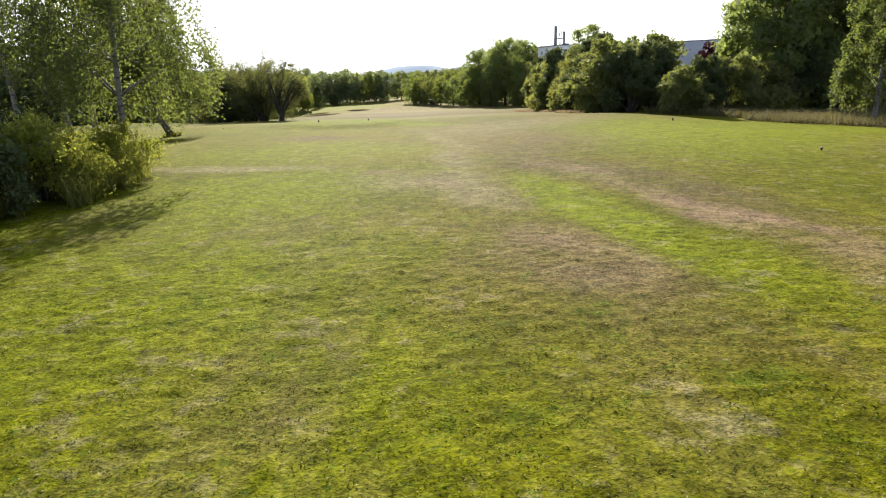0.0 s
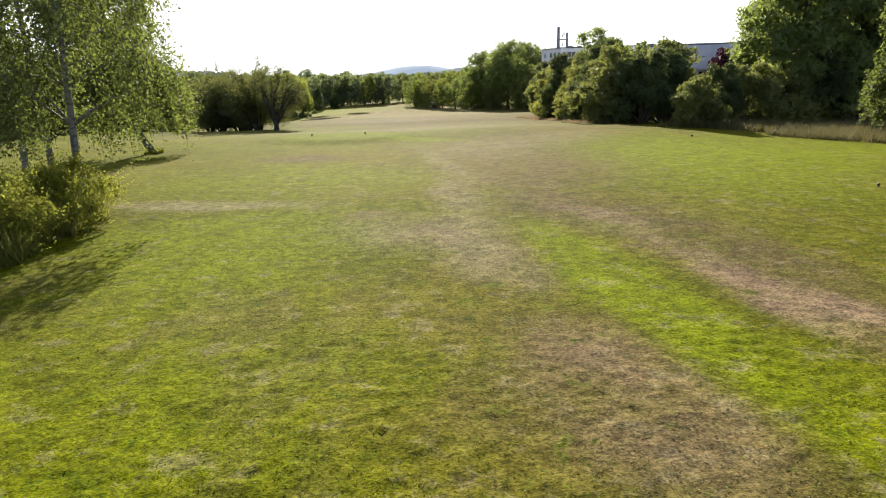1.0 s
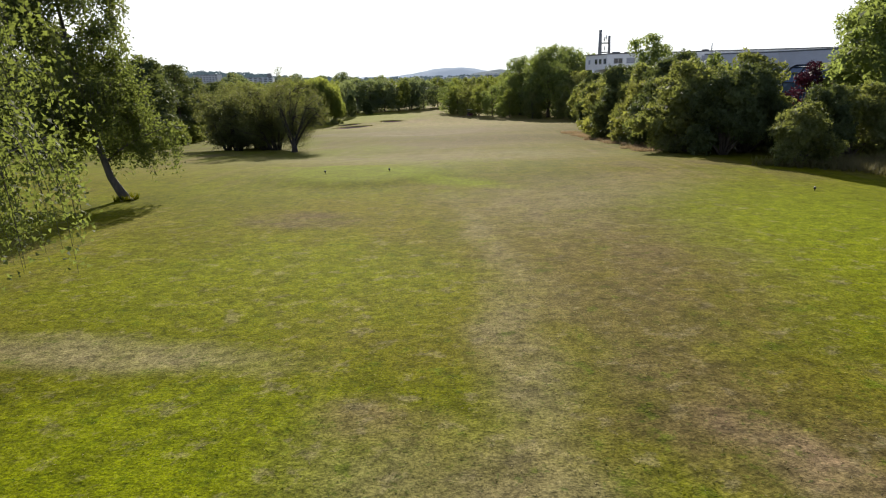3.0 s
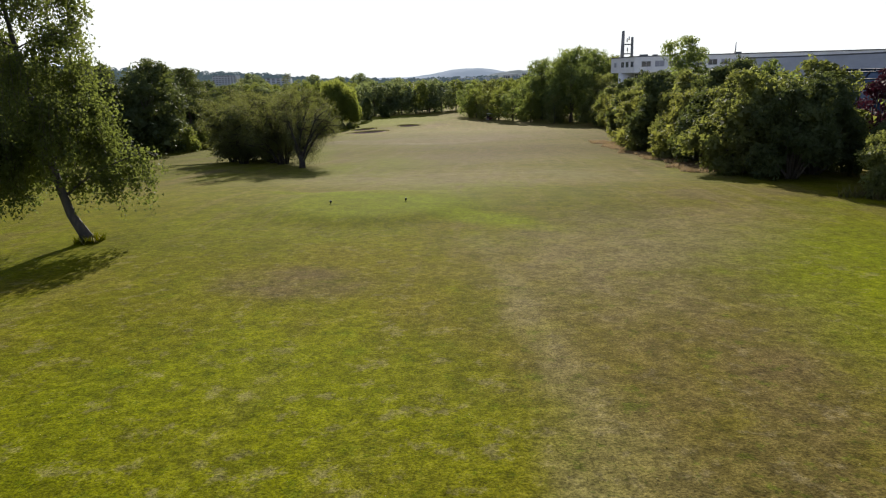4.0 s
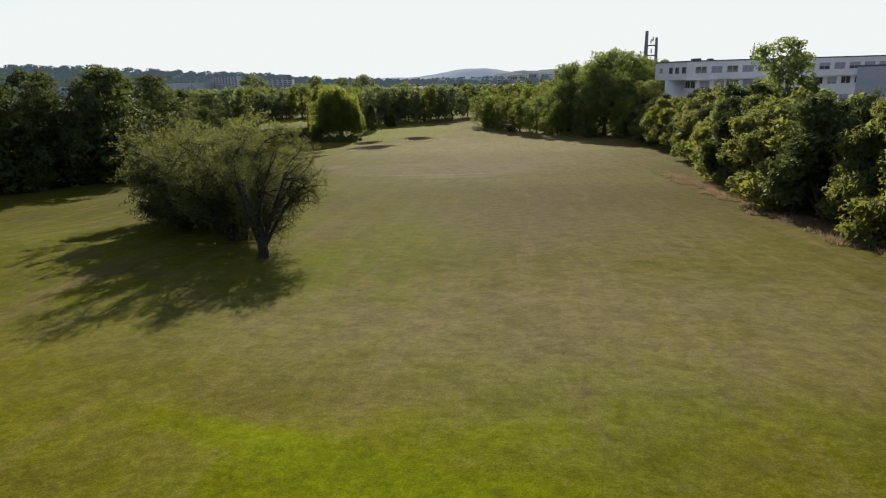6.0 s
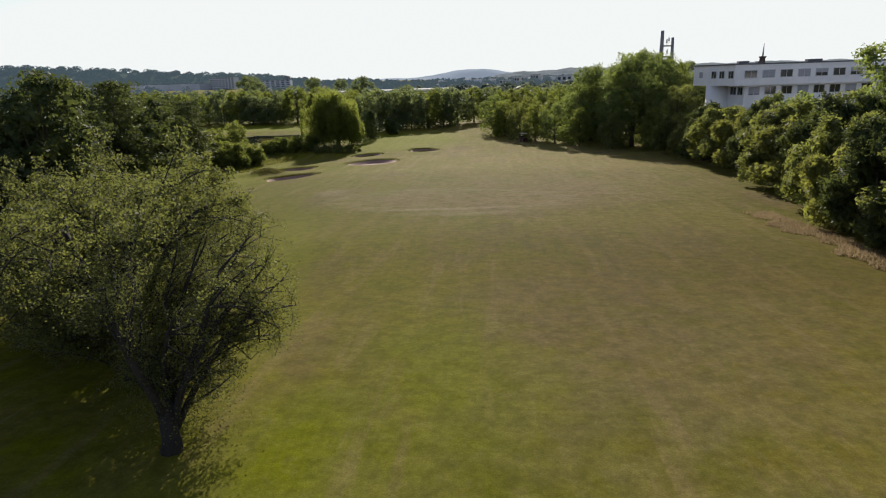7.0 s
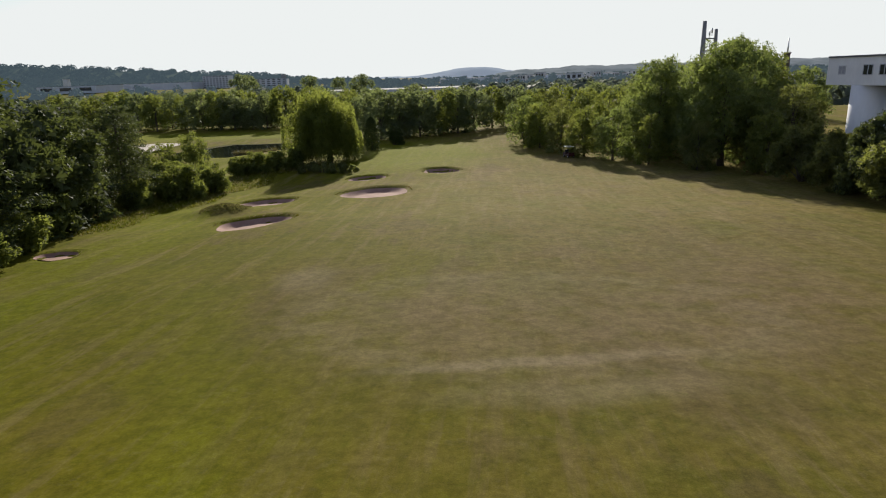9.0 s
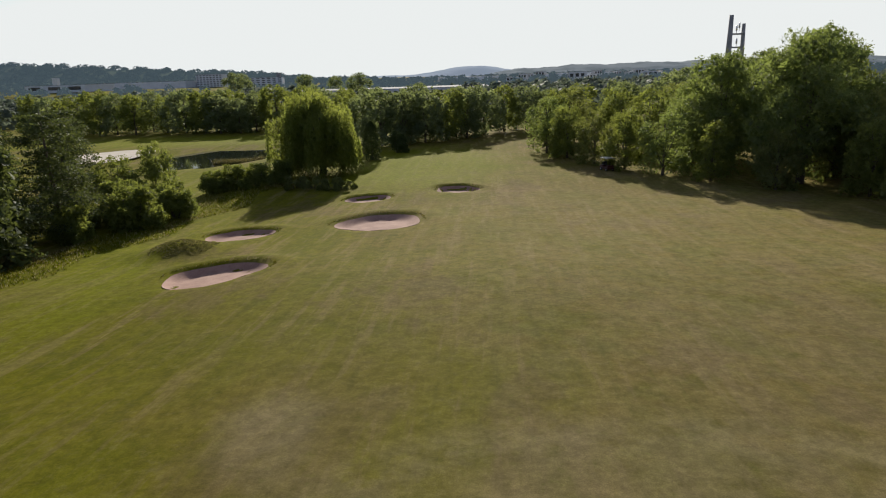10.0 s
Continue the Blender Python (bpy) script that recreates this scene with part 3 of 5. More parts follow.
def budded(lobes, buds=6, small=0.5):
    """Each rounded lobe puts out smaller lobes over its upper and outer side."""
    out = []
    for x, y, z, r in lobes:
        away = np.array([x, y, 0.0]) / (math.hypot(x, y) + 0.3)
        u = unit(buds) + 0.4 * away + np.array([0, 0, 0.3])
        u /= np.linalg.norm(u, axis=1, keepdims=True)
        for d in u:
            rr = r * small * random.uniform(0.75, 1.2)
            out.append((*(np.array([x, y, z]) + d * (r - 0.35 * rr) * np.array([1, 1, 0.9])), rr))
    return out


def lobed_crown(lobes, n, size, material, inner=0.2, squash=0.85, name="crown", wide=0.7, buds=9, small=0.5, plain=True, dense=3.6, thick=0.26, shoots=0.085, far=0.75):
    """Leaves in uneven clumps over a set of rounded lobes (x, y, z, radius) and their buds."""
    B = np.array(budded(lobes, buds, small))
    L = np.concatenate([B, np.array(lobes)])
    w = L[:, 3] ** 2
    w[:len(B)] *= np.random.uniform(0.5, 1.4, len(B))
    w[len(B):] *= 0.12
    k = np.random.choice(len(L), n, p=w / w.sum())
    u = unit(n)
    u[:, 2] = np.where(np.random.rand(n) < 0.4, np.abs(u[:, 2]), u[:, 2])
    ph = u * 5.0 + L[k, :3] * 1.7
    rag = 1 + 0.08 * np.sin(ph[:, 0] * 2.1 + ph[:, 1]) + 0.06 * np.sin(ph[:, 1] * 3.3 + ph[:, 2] * 1.3)
    # oversized inner leaves, added to stop sunlight leaking through the crown
    deep = np.random.rand(n) < inner
    v = L[:, 3] ** 1.5
    k = np.where(deep, np.random.choice(len(L), n, p=v / v.sum()), k)
    r = L[k, 3] * rag * np.where(deep, np.random.uniform(0.3, 0.80, n), 1 - thick * np.random.rand(n) ** 1.6)
    r = r * (1 + 0.10 * (np.random.rand(n) > 0.95))
    P = L[k, :3] + u * r[:, None] * np.array([1, 1, squash])
    N = 0.45 * u + 0.85 * unit(n) + np.array([0, 0, 0.25])
    S = np.where(deep, np.minimum(size * dense, 0.62 * L[k, 3]), size * np.random.uniform(0.6, 1.35, n))
    # leafy shoots that stand out of the crown
    m = int(n * shoots) // 16
    j = np.random.choice(len(B), m)
    d = unit(m) + np.array([0, 0, 0.55])
    d /= np.linalg.norm(d, axis=1, keepdims=True)
    a = np.random.rand(m, 16)
    reach = B[j, 3] * np.random.uniform(0.25, far, m)
    Q = B[j, None, :3] + d[:, None, :] * (0.9 * B[j, 3][:, None] + a * reach[:, None])[:, :, None] * np.array([1, 1, 0.9]) + np.random.normal(size=(m, 16, 3)) * size * 0.55
    P = np.concatenate([P, Q.reshape(-1, 3)])
    N = np.concatenate([N, unit(16 * m) + np.array([0, 0, 0.2])])
    S = np.concatenate([S, size * np.random.uniform(0.6, 1.2, 16 * m)])
    P[:, 2] = np.maximum(P[:, 2], 0.05)
    return leaf_mesh(name, P, N, S, material, wide, None, plain)


def limb(bm, a, b, r0, r1, bend=0.1, sides=6, n=5):
    a, b = Vector(a), Vector(b)
    d = b - a
    side = Vector((random.uniform(-1, 1), random.uniform(-1, 1), random.uniform(0.0, 0.8))) * d.length * bend
    pts = [a + d * (i / n) + side * math.sin(math.pi * i / n) for i in range(n + 1)]
    tube(bm, pts, [r0 + (r1 - r0) * (i / n) for i in range(n + 1)], sides)
    return pts


def thing(name, label, category, group=""):
    ob = new(name)
    ob.empty_display_size = 0.3
    return tagged(ob, label, category, group)


def crown_part(parent, me, label=""):
    ob = new(me.name, me)
    ob.parent = parent
    if label:
        ob["label"] = label
    return ob


def broad_tree(name, label, height, spread, bottom, lobes_n, leaves, size, leafmat, seed, barkmat=None, trunk_r=0.22, group="", category="tree", top_bias=0.0, inner=0.09, sides=4):
    """A deciduous tree: tapered trunk, limbs to each lobe, leafy lobes with an uneven outline."""
    random.seed(seed), np.random.seed(seed)
    ob = thing(name, label, category, group)
    bm = bmesh.new()
    lean = (random.uniform(-0.05, 0.05) * height, random.uniform(-0.05, 0.05) * height)
    pts = [(lean[0] * (i / 6) ** 2, lean[1] * (i / 6) ** 2, -0.15 + height * 0.86 * i / 6) for i in range(7)]
    tube(bm, pts, [trunk_r * (1.35 if i == 0 else 1 - 0.14 * i) for i in range(7)], 9)
    lobes = []
    for i in range(lobes_n):
        h = bottom + (height - bottom) * ((i + 0.5) / lobes_n) ** (1 - top_bias)
        f = (h - bottom) / (height - bottom)
        wide = spread * math.sqrt(max(0.22, 1 - ((f - 0.36) / 0.66) ** 2))
        a = i * 2.399 + random.uniform(-0.5, 0.5)
        rr = wide * random.uniform(0.40, 0.58)
        off = max(0.0, wide - rr) * random.uniform(0.75, 1.1)
        z = min(h, height - rr * 0.8)
        lobes.append((off * math.cos(a), off * math.sin(a), max(z, rr * 0.45), rr))
        limb(bm, pts[min(5, max(1, int(6 * 0.62 * z / height)))], (lobes[-1][0] * 0.8, lobes[-1][1] * 0.8, z), trunk_r * 0.42, 0.03, 0.12, sides, 3)
    part("trunk", bm, barkmat or BARK, ob)
    crown_part(ob, lobed_crown(lobes, leaves, size, leafmat, inner))
    return ob


def layered_tree(name, label, height, spread, bottom, leaves, size, leafmat, seed, group=""):
    """An open tree: straight trunk, level branches in layers, flat sprays of leaves with gaps between."""
    random.seed(seed), np.random.seed(seed)
    ob = thing(name, label, "tree", group)
    bm = bmesh.new()
    tube(bm, [(0, 0, -0.15), (0.05, 0, height * 0.3), (-0.05, 0.05, height * 0.65), (0, 0, height * 0.98)], [0.26, 0.2, 0.12, 0.03], 8)
    pads = []
    z, k = bottom, 0
    while z < height * 0.97:
        f = (z - bottom) / (height - bottom)
        wide = spread * (1 - f ** 3) ** 0.7 * (0.78 + 0.22 * math.sin(9 * f)) + 0.3
        for i in range(5):
            a = k * 2.399 + random.uniform(-0.3, 0.3)
            k += 1
            reach = wide * random.uniform(0.6, 1.1)
            tip = Vector((reach * math.cos(a), reach * math.sin(a), z + reach * random.uniform(-0.05, 0.28)))
            p = limb(bm, (0, 0, z), tip, 0.06 * (1.1 - f), 0.012, 0.06, 4, 4)
            for q, r in ((p[2], 0.36), (p[3], 0.42), (p[4], 0.34)):
                pads.append((q.x, q.y, q.z, r * (0.6 + 0.5 * wide / spread) * random.uniform(0.7, 1.5) * 2.0))
        z += random.uniform(0.6, 0.95)
    A = np.array(pads)
    w = A[:, 3] ** 2
    j = np.random.choice(len(A), leaves, p=w / w.sum())
    u = unit(leaves) * (np.random.rand(leaves, 1) ** 0.4)
    P = A[j, :3] + u * A[j, 3][:, None] * np.array([1, 1, 0.5])
    part("trunk", bm, BARK, ob)
    crown_part(ob, leaf_mesh("crown", P, 0.7 * unit(leaves) + np.array([0, 0, 0.6]), size * np.random.uniform(0.6, 1.4, leaves), leafmat, 0.7, None, True))
    return ob


def bush(name, label, height, spread, lobes_n, leaves, size, leafmat, seed, group="", category="bush", shoots=0.085, far=0.75, inner=0.24):
    """A bush leafy to the ground, with several stems."""
    random.seed(seed), np.random.seed(seed)
    ob = thing(name, label, category, group)
    bm = bmesh.new()
    lobes = []
    for i in range(lobes_n):
        f = (i + 0.5) / lobes_n
        h = height * (0.10 + 0.80 * f)
        wide = spread * math.sqrt(max(0.05, 1 - (f * 0.93) ** 2.2))
        a = i * 2.399 + random.uniform(-0.6, 0.6)
        rr = min(wide, height * 0.6) * random.uniform(0.40, 0.58)
        off = max(0.0, wide - rr * 0.8) * random.uniform(0.7, 1.1)
        z = min(h, height - rr * 0.8)
        lobes.append((off * math.cos(a), off * math.sin(a), max(z, rr * 0.45), rr))
        limb(bm, (0.15 * math.cos(a), 0.15 * math.sin(a), -0.15), (lobes[-1][0] * 0.85, lobes[-1][1] * 0.85, lobes[-1][2]), 0.022 * height, 0.02, 0.12, 4, 3)
    part("stem_frame", bm, BARK, ob)
    crown_part(ob, lobed_crown(lobes, leaves, size, leafmat, inner, shoots=shoots, far=far))
    return ob


def birch(name, label, height, spread, bottom, hang, leaves, size, seed, lean=(0.0, 0.0), trunk_r=0.2, curve=0.0, group="", twigs=260, stemmat=None, bow=1.0):
    """A weeping birch: white trunk, rising limbs and hanging twigs full of small leaves."""
    random.seed(seed), np.random.seed(seed)
    ob = thing(name, label, "birch", group)
    bm, tw = bmesh.new(), bmesh.new()
    n = 9
    pts = [Vector((lean[0] * (i / n) ** bow + curve * math.sin(math.pi * min(1, 1.7 * i / n)), lean[1] * (i / n), -0.15 + height * 0.93 * i / n)) for i in range(n + 1)]
    tube(bm, pts, [trunk_r * (1.5 if i == 0 else 1.04 - 0.1 * i) for i in range(n + 1)], 10)
    ends = []
    limbs_n = 22
    for i in range(limbs_n):
        f = (i + 0.5) / limbs_n
        z0 = bottom * 1.05 + (height * 0.88 - bottom) * f ** 1.25
        k = min(n - 1, int(z0 / height / 0.93 * n))
        a = i * 2.399 + random.uniform(-0.4, 0.4)
        reach = spread * (1 - 0.38 * f) * random.uniform(0.75, 1.1)
        base = pts[k].lerp(pts[k + 1], 0.5)
        rise = random.uniform(0.25, 0.55) * reach
        tip = base + Vector((reach * math.cos(a), reach * math.sin(a), rise))
        p = limb(bm, base, tip, trunk_r * 0.30 * (1.2 - f), 0.012, 0.10, 5, 5)
        ends += p[2:] + [p[3].lerp(p[4], 0.5), p[4].lerp(p[5], 0.5)]
    ends.append(pts[-1])
    LP, LN = [], []
    per = leaves // twigs
    for i in range(twigs):
        e = random.choice(ends) + Vector((random.gauss(0, 0.35), random.gauss(0, 0.35), random.gauss(0, 0.2)))
        ln = hang * random.uniform(0.35, 1.15)
        ln = min(ln, max(0.3, e.z - bottom * random.uniform(0.35, 0.9)))
        out = Vector((e.x, e.y, 0)).normalized() * random.uniform(0.1, 0.45)
        q = [e, e + out * 0.5 + Vector((0, 0, -0.12 * ln)), e + out + Vector((0, 0, -0.55 * ln)), e + out * 1.1 + Vector((0, 0, -ln))]
        tube(tw, q, [0.010, 0.008, 0.006, 0.003], 3)
        s = np.random.rand(per) ** 0.8
        Q = np.array([v[:] for v in q])
        ix = np.minimum(2, (s * 3).astype(int))
        fr = (s * 3 - ix)[:, None]
        LP.append(Q[ix] * (1 - fr) + Q[ix + 1] * fr + np.random.normal(size=(per, 3)) * np.array([0.13, 0.13, 0.10]))
        LN.append(unit(per) + np.array([out.x, out.y, 0.1]))
    stems = part("trunk", bm, stemmat or BIRCH_BARK, ob, "white bark with dark scars")
    tagged(part("branchwork", tw, TWIG, stems), kind="stuff")
    crown_part(ob, leaf_mesh("crown", np.concatenate(LP), np.concatenate(LN), size * 1.08 * np.random.uniform(0.7, 1.3, per * twigs), L_BIRCH, 0.78, None, True))
    return ob


def hawthorn(name, label, height, spread, leaves, size, seed, group="", lean=0.0, under=0.27, plain=False, back=0.0, trunk=False):
    """A dense thorny bush-tree: many crooked stems, fine spreading twigs, small leaves."""
    random.seed(seed), np.random.seed(seed)
    ob = thing(name, label, "hawthorn", group)
    bm, tw = bmesh.new(), bmesh.new()
    tips = []
    fork = 0.0
    if trunk:
        fork = 1.0
        tube(bm, [(0, 0, -0.2), (0.05, 0.05, 0.35), (-0.04, 0.14, 0.8), (0.02, 0.2, 1.3)], [0.34, 0.24, 0.21, 0.16], 9)
    for i in range(9):
        a = i * 2.399
        up = random.uniform(0.45, 0.7)
        r = spread * random.uniform(0.25, 0.55) * (1 + 0.35 * fork)
        foot = 0.25 - 0.19 * fork
        p = limb(bm, (foot * math.cos(a), foot * math.sin(a) + 0.16 * fork, fork * random.uniform(0.5, 1.2) - 0.15), (r * math.cos(a) + lean * 0.5, r * math.sin(a) + back * 0.6, height * up), 0.11, 0.05, 0.14, 6, 6)
        for j in range(14):
            s = p[random.randint(1, 6)]
            v = Vector((s.x * 1.2 + random.gauss(0, 0.5), s.y * 1.2 + random.gauss(0, 0.5), 0))
            out = v.normalized() * spread * random.uniform(0.15, 0.55)
            f = random.random()
            e = s + out + Vector((lean * 0.2, back * 0.4, height * (0.50 * f - 0.26)))
            rr = math.hypot(e.x - lean * 0.6, e.y - back)
            e.z = min(e.z, height * math.sqrt(max(0.03, 1 - (rr / (spread * 1.15)) ** 2.4)))
            e.z = max(e.z, height * (0.05 + under * min(1.0, rr / spread)) * random.uniform(0.7, 1.15))
            q = limb(bm, s, e, 0.035, 0.014, 0.18, 4, 4)
            for k in range(7):
                b = q[random.randint(1, 4)]
                way = Vector((random.gauss(0, 1), random.gauss(0, 1), random.gauss(0.45, 0.7))).normalized() * random.uniform(0.45, 1.0) + out * 0.12
                c = limb(tw, b, b + way, 0.010, 0.004, 0.15, 3, 3)
                tips.append([v[:] for v in c])
    T = np.array(tips)
    k = np.random.randint(0, len(T), leaves)
    s = np.random.rand(leaves) ** 0.7 * 3
    ix = np.minimum(2, s.astype(int))
    fr = (s - ix)[:, None]
    P = T[k, ix] * (1 - fr) + T[k, ix + 1] * fr + np.random.normal(size=(leaves, 3)) * 0.10
    P[:, 2] = np.maximum(P[:, 2], 0.25)
    if trunk:
        # young shoots about the foot
        low = np.random.rand(leaves) < 0.10
        m = int(low.sum())
        P[low] = np.random.normal(size=(m, 3)) * np.array([0.75, 0.75, 0.5]) + np.array([-0.1, 1.1, 1.0])
        P[:, 2] = np.maximum(P[:, 2], 0.15)
    stems = part("stem_frame", bm, THORN, ob)
    tagged(part("branchwork", tw, THORN, stems), kind="stuff")
    crown_part(ob, leaf_mesh("crown", P, unit(leaves) + np.array([0, 0, 0.5]), size * np.random.uniform(0.6, 1.3, leaves), L_HAW, 0.62, None, plain))
    return ob


def willow(name, label, height, spread, leaves, seed):
    random.seed(seed), np.random.seed(seed)
    ob = thing(name, label, "willow")
    bm = bmesh.new()
    tube(bm, [(0, 0, -0.2), (0.1, 0, 1.2), (0.0, 0.1, 3.0), (0.1, 0.1, 5.0)], [0.6, 0.48, 0.4, 0.3], 10)
    heads = []
    for i in range(30):
        a, f = i * 2.399, (i + 0.5) / 30
        r = spread * 0.9 * math.sqrt(f) * random.uniform(0.68, 1.12)
        rise = random.uniform(0.80, 1.03) * (1 - 0.28 * f * max(0.0, math.cos(a)))
        p = (r * math.cos(a) - 0.5, r * math.sin(a), height * (0.95 - 0.40 * f ** 1.5) * rise)
        limb(bm, (0.05, 0.05, 3.2 + 1.5 * (1 - f)), p, 0.16, 0.04, 0.12, 5, 4)
        heads.append(p)
    strands = 1700
    per = leaves // strands
    H = np.array(heads)[np.random.randint(0, 30, strands)]
    d = unit(strands)
    d[:, 2] = np.abs(d[:, 2])
    top = H + d * np.array([1.25, 1.25, 0.95])
    rad = np.hypot(top[:, 0], top[:, 1])
    length = np.clip(top[:, 2] - np.random.uniform(0.1, 1.2, strands), 0.6, None) * np.where(rad > spread * 0.5, np.random.uniform(0.72, 1.03, strands), np.random.uniform(0.6, 1.0, strands))
    s = np.random.rand(strands, per)
    P = top[:, None, :] + np.stack([0 * s, 0 * s, -s * length[:, None]], -1) + np.random.normal(size=(strands, per, 3)) * 0.12
    out = np.stack([top[:, 0], top[:, 1], 0 * rad], -1) / rad[:, None]
    P = P + out[:, None, :] * (0.5 * np.sqrt(s))[:, :, None]
    N = unit(strands * per) + 0.6 * np.repeat(out, per, 0)
    part("trunk", bm, BARK, ob)
    me = leaf_mesh("crown", P.reshape(-1, 3), N, 0.37 * np.random.uniform(0.7, 1.3, strands * per), L_WILLOW, 0.36, np.array([0.0, 0.0, -1.0]), True)
    crown_part(ob, me)
    return ob


def conifer(name, label, height, spread, leaves, size, seed, mat, column=False, category="conifer"):
    random.seed(seed), np.random.seed(seed)
    ob = thing(name, label, category)
    bm = bmesh.new()
    tube(bm, [(0, 0, -0.15), (0, 0, height * 0.5), (0.03, 0, height * 0.97)], [0.035 * height * 0.6, 0.02 * height * 0.6, 0.015], 7)
    part("trunk", bm, BARK, ob)
    f = np.random.rand(leaves) ** (0.75 if column else 0.6)
    z = height * (0.02 + 0.98 * f) if column else height * (0.12 + 0.88 * f)
    prof = spread * (np.sin(np.pi * np.clip(f * 0.85 + 0.15, 0, 1)) ** 0.6 if column else (1.0 - f) ** 0.8 + 0.04)
    a = np.random.rand(leaves) * 2 * np.pi
    rag = 1 + 0.16 * np.sin(a * 5 + z * 2.2) + 0.12 * np.sin(z * 5 + a * 2)
    r = prof * rag * (1 - 0.35 * np.random.rand(leaves) ** 1.6)
    P = np.stack([r * np.cos(a), r * np.sin(a), z - 0.12 * r], -1)
    N = np.stack([np.cos(a), np.sin(a), 0 * a + 0.6], -1) + 0.8 * unit(leaves)
    crown_part(ob, leaf_mesh("crown", P, N, size * np.random.uniform(0.6, 1.3, leaves), mat, 0.5))
    return ob


def stand(ob, x, y, s=1.0, turn=0.0, tall=1.0, sink=0.05):
    ob.matrix_basis = pose(x, y, gz(x, y) - sink, 0, 0, turn) @ Matrix.Diagonal((s, s, s * tall, 1))
    return ob


def again(ob, x, y, s=1.0, turn=0.0, tall=1.0, sink=0.05, label=""):
    c = copy_thing(ob, pose(x, y, gz(x, y) - sink, 0, 0, turn))
    c.scale = (s, s, s * tall)
    if label:
        c["label"] = label
    return c


def spread_out(kinds, spots, seed, low=0.88, high=1.14):
    """Puts trees of the kinds given at (x, y, height factor) spots: each kind once, then copies."""
    random.seed(seed)
    for i, (x, y, s) in enumerate(spots):
        k = kinds[i % len(kinds)]
        w = s * random.uniform(low, high)
        turn = random.uniform(0, 360)
        tall = s / w
        if k.get("placed"):
            again(k, x, y, w, turn, tall)
        else:
            stand(k, x, y, w, turn, tall)
            k["placed"] = 1


def clear_marks():
    for ob in list(bpy.data.objects):
        if "placed" in ob:
            del ob["placed"]


# ---- birches and shrubs beside the start ----
near_birch = birch("birch_tree", "slender white-barked birch with hanging leafy twigs", 10.5, 3.0, 2.4, 2.2, 30000, 0.080, 11, (0.5, 0.3), 0.12, group="birches by the shrubs", twigs=440)
stand(near_birch, -10.4, 20.8, 1.0, 20)
thin_birch = birch("birch_tree", "thin open birch with dark-scarred bark", 11.0, 2.6, 3.4, 1.5, 7500, 0.090, 12, (-0.3, 0.2), 0.12, group="birches by the shrubs", twigs=170)
stand(thin_birch, -12.3, 22.9, 1.0, 140)
for x, y, s, turn in ((-14.2, 24.4, 1.0, 250), (-16.6, 25.5, 1.05, 80)):
    again(thin_birch, x, y, s, turn)
lean_birch = birch("birch_tree", "leaning birch with a crooked dark trunk and weeping crown", 13.0, 2.65, 2.45, 2.5, 64000, 0.105, 23, (-2.2, 0.3), 0.17, curve=0.0, twigs=860, stemmat=DARK_BIRCH, bow=0.5)
stand(lean_birch, -16.1, 38.7, 1.0, 0, sink=0.15)
shrub = bush("shrub", "yellow-green leafy shrub at the foot of the birches", 2.1, 1.6, 17, 12000, 0.064, L_SHRUB, 31, "shrubs under the birches", "shrub", 0.9, 2.6, 0.03)
stand(shrub, -10.0, 19.4, 0.8)
again(shrub, -10.7, 16.8, 1.0, 60)
# shrubs on the shaded side take the darkened leaf
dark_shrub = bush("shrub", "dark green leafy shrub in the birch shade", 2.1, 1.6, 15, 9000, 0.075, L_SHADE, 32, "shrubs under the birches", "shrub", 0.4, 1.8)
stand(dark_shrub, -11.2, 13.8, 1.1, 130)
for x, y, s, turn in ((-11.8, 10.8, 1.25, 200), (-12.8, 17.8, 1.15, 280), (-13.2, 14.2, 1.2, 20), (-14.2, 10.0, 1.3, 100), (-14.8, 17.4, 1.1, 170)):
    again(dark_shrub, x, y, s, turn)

# ---- hawthorn thicket on the left of the fairway ----
open_haw = hawthorn("hawthorn_bush", "open grey-green hawthorn with bare crooked limbs below", 7.0, 2.75, 42000, 0.063, 43, "hawthorn thicket", 0.35, 0.5, back=2.0, trunk=True)
stand(open_haw, -16.2, 66.0, 1.0, 0)
near_haw = hawthorn("hawthorn_bush", "dense grey-green hawthorn with small leaves and crooked stems", 7.0, 3.7, 58000, 0.078, 41, "hawthorn thicket", 0.0, 0.42)
stand(near_haw, -19.2, 70.4, 1.14, 120)
again(near_haw, -23.0, 78.4, 1.18, 75)
back_haw = hawthorn("hawthorn_bush", "dense dark hawthorn in the thicket", 7.0, 3.7, 36000, 0.11, 42, "hawthorn thicket", 0.2, 0.2, True)
stand(back_haw, -25.2, 82.8, 1.2, 40)
for x, y, s, turn in ((-21.6, 74.6, 1.16, 210), (-24.6, 75.0, 1.02, 300), (-27.4, 79.2, 1.05, 30)):
    again(back_haw, x, y, s, turn)

# ---- hedgerow on the right ----
hedge_a = bush("hedge_bush", "dense dark green hedgerow bush", 6.8, 3.4, 11, 17500, 0.126, L_HEDGE, 51, "right hedgerow")
hedge_b = bush("hedge_bush", "tall rounded hedgerow bush with lighter shoots", 7.2, 3.1, 12, 17500, 0.126, L_SHADE, 52, "right hedgerow")
hedge_c = bush("hedge_bush", "broad sprawling olive-green hedgerow bush", 5.8, 3.6, 11, 17500, 0.126, L_OLIVE, 53, "right hedgerow")
back_a = bush("hedge_bush", "dark bush behind the hedgerow", 6.8, 3.4, 10, 5000, 0.27, L_HEDGE, 54, "right hedgerow")
back_b = bush("hedge_bush", "leafy bush behind the hedgerow", 6.6, 3.4, 10, 5000, 0.27, L_WOOD, 55, "right hedgerow")
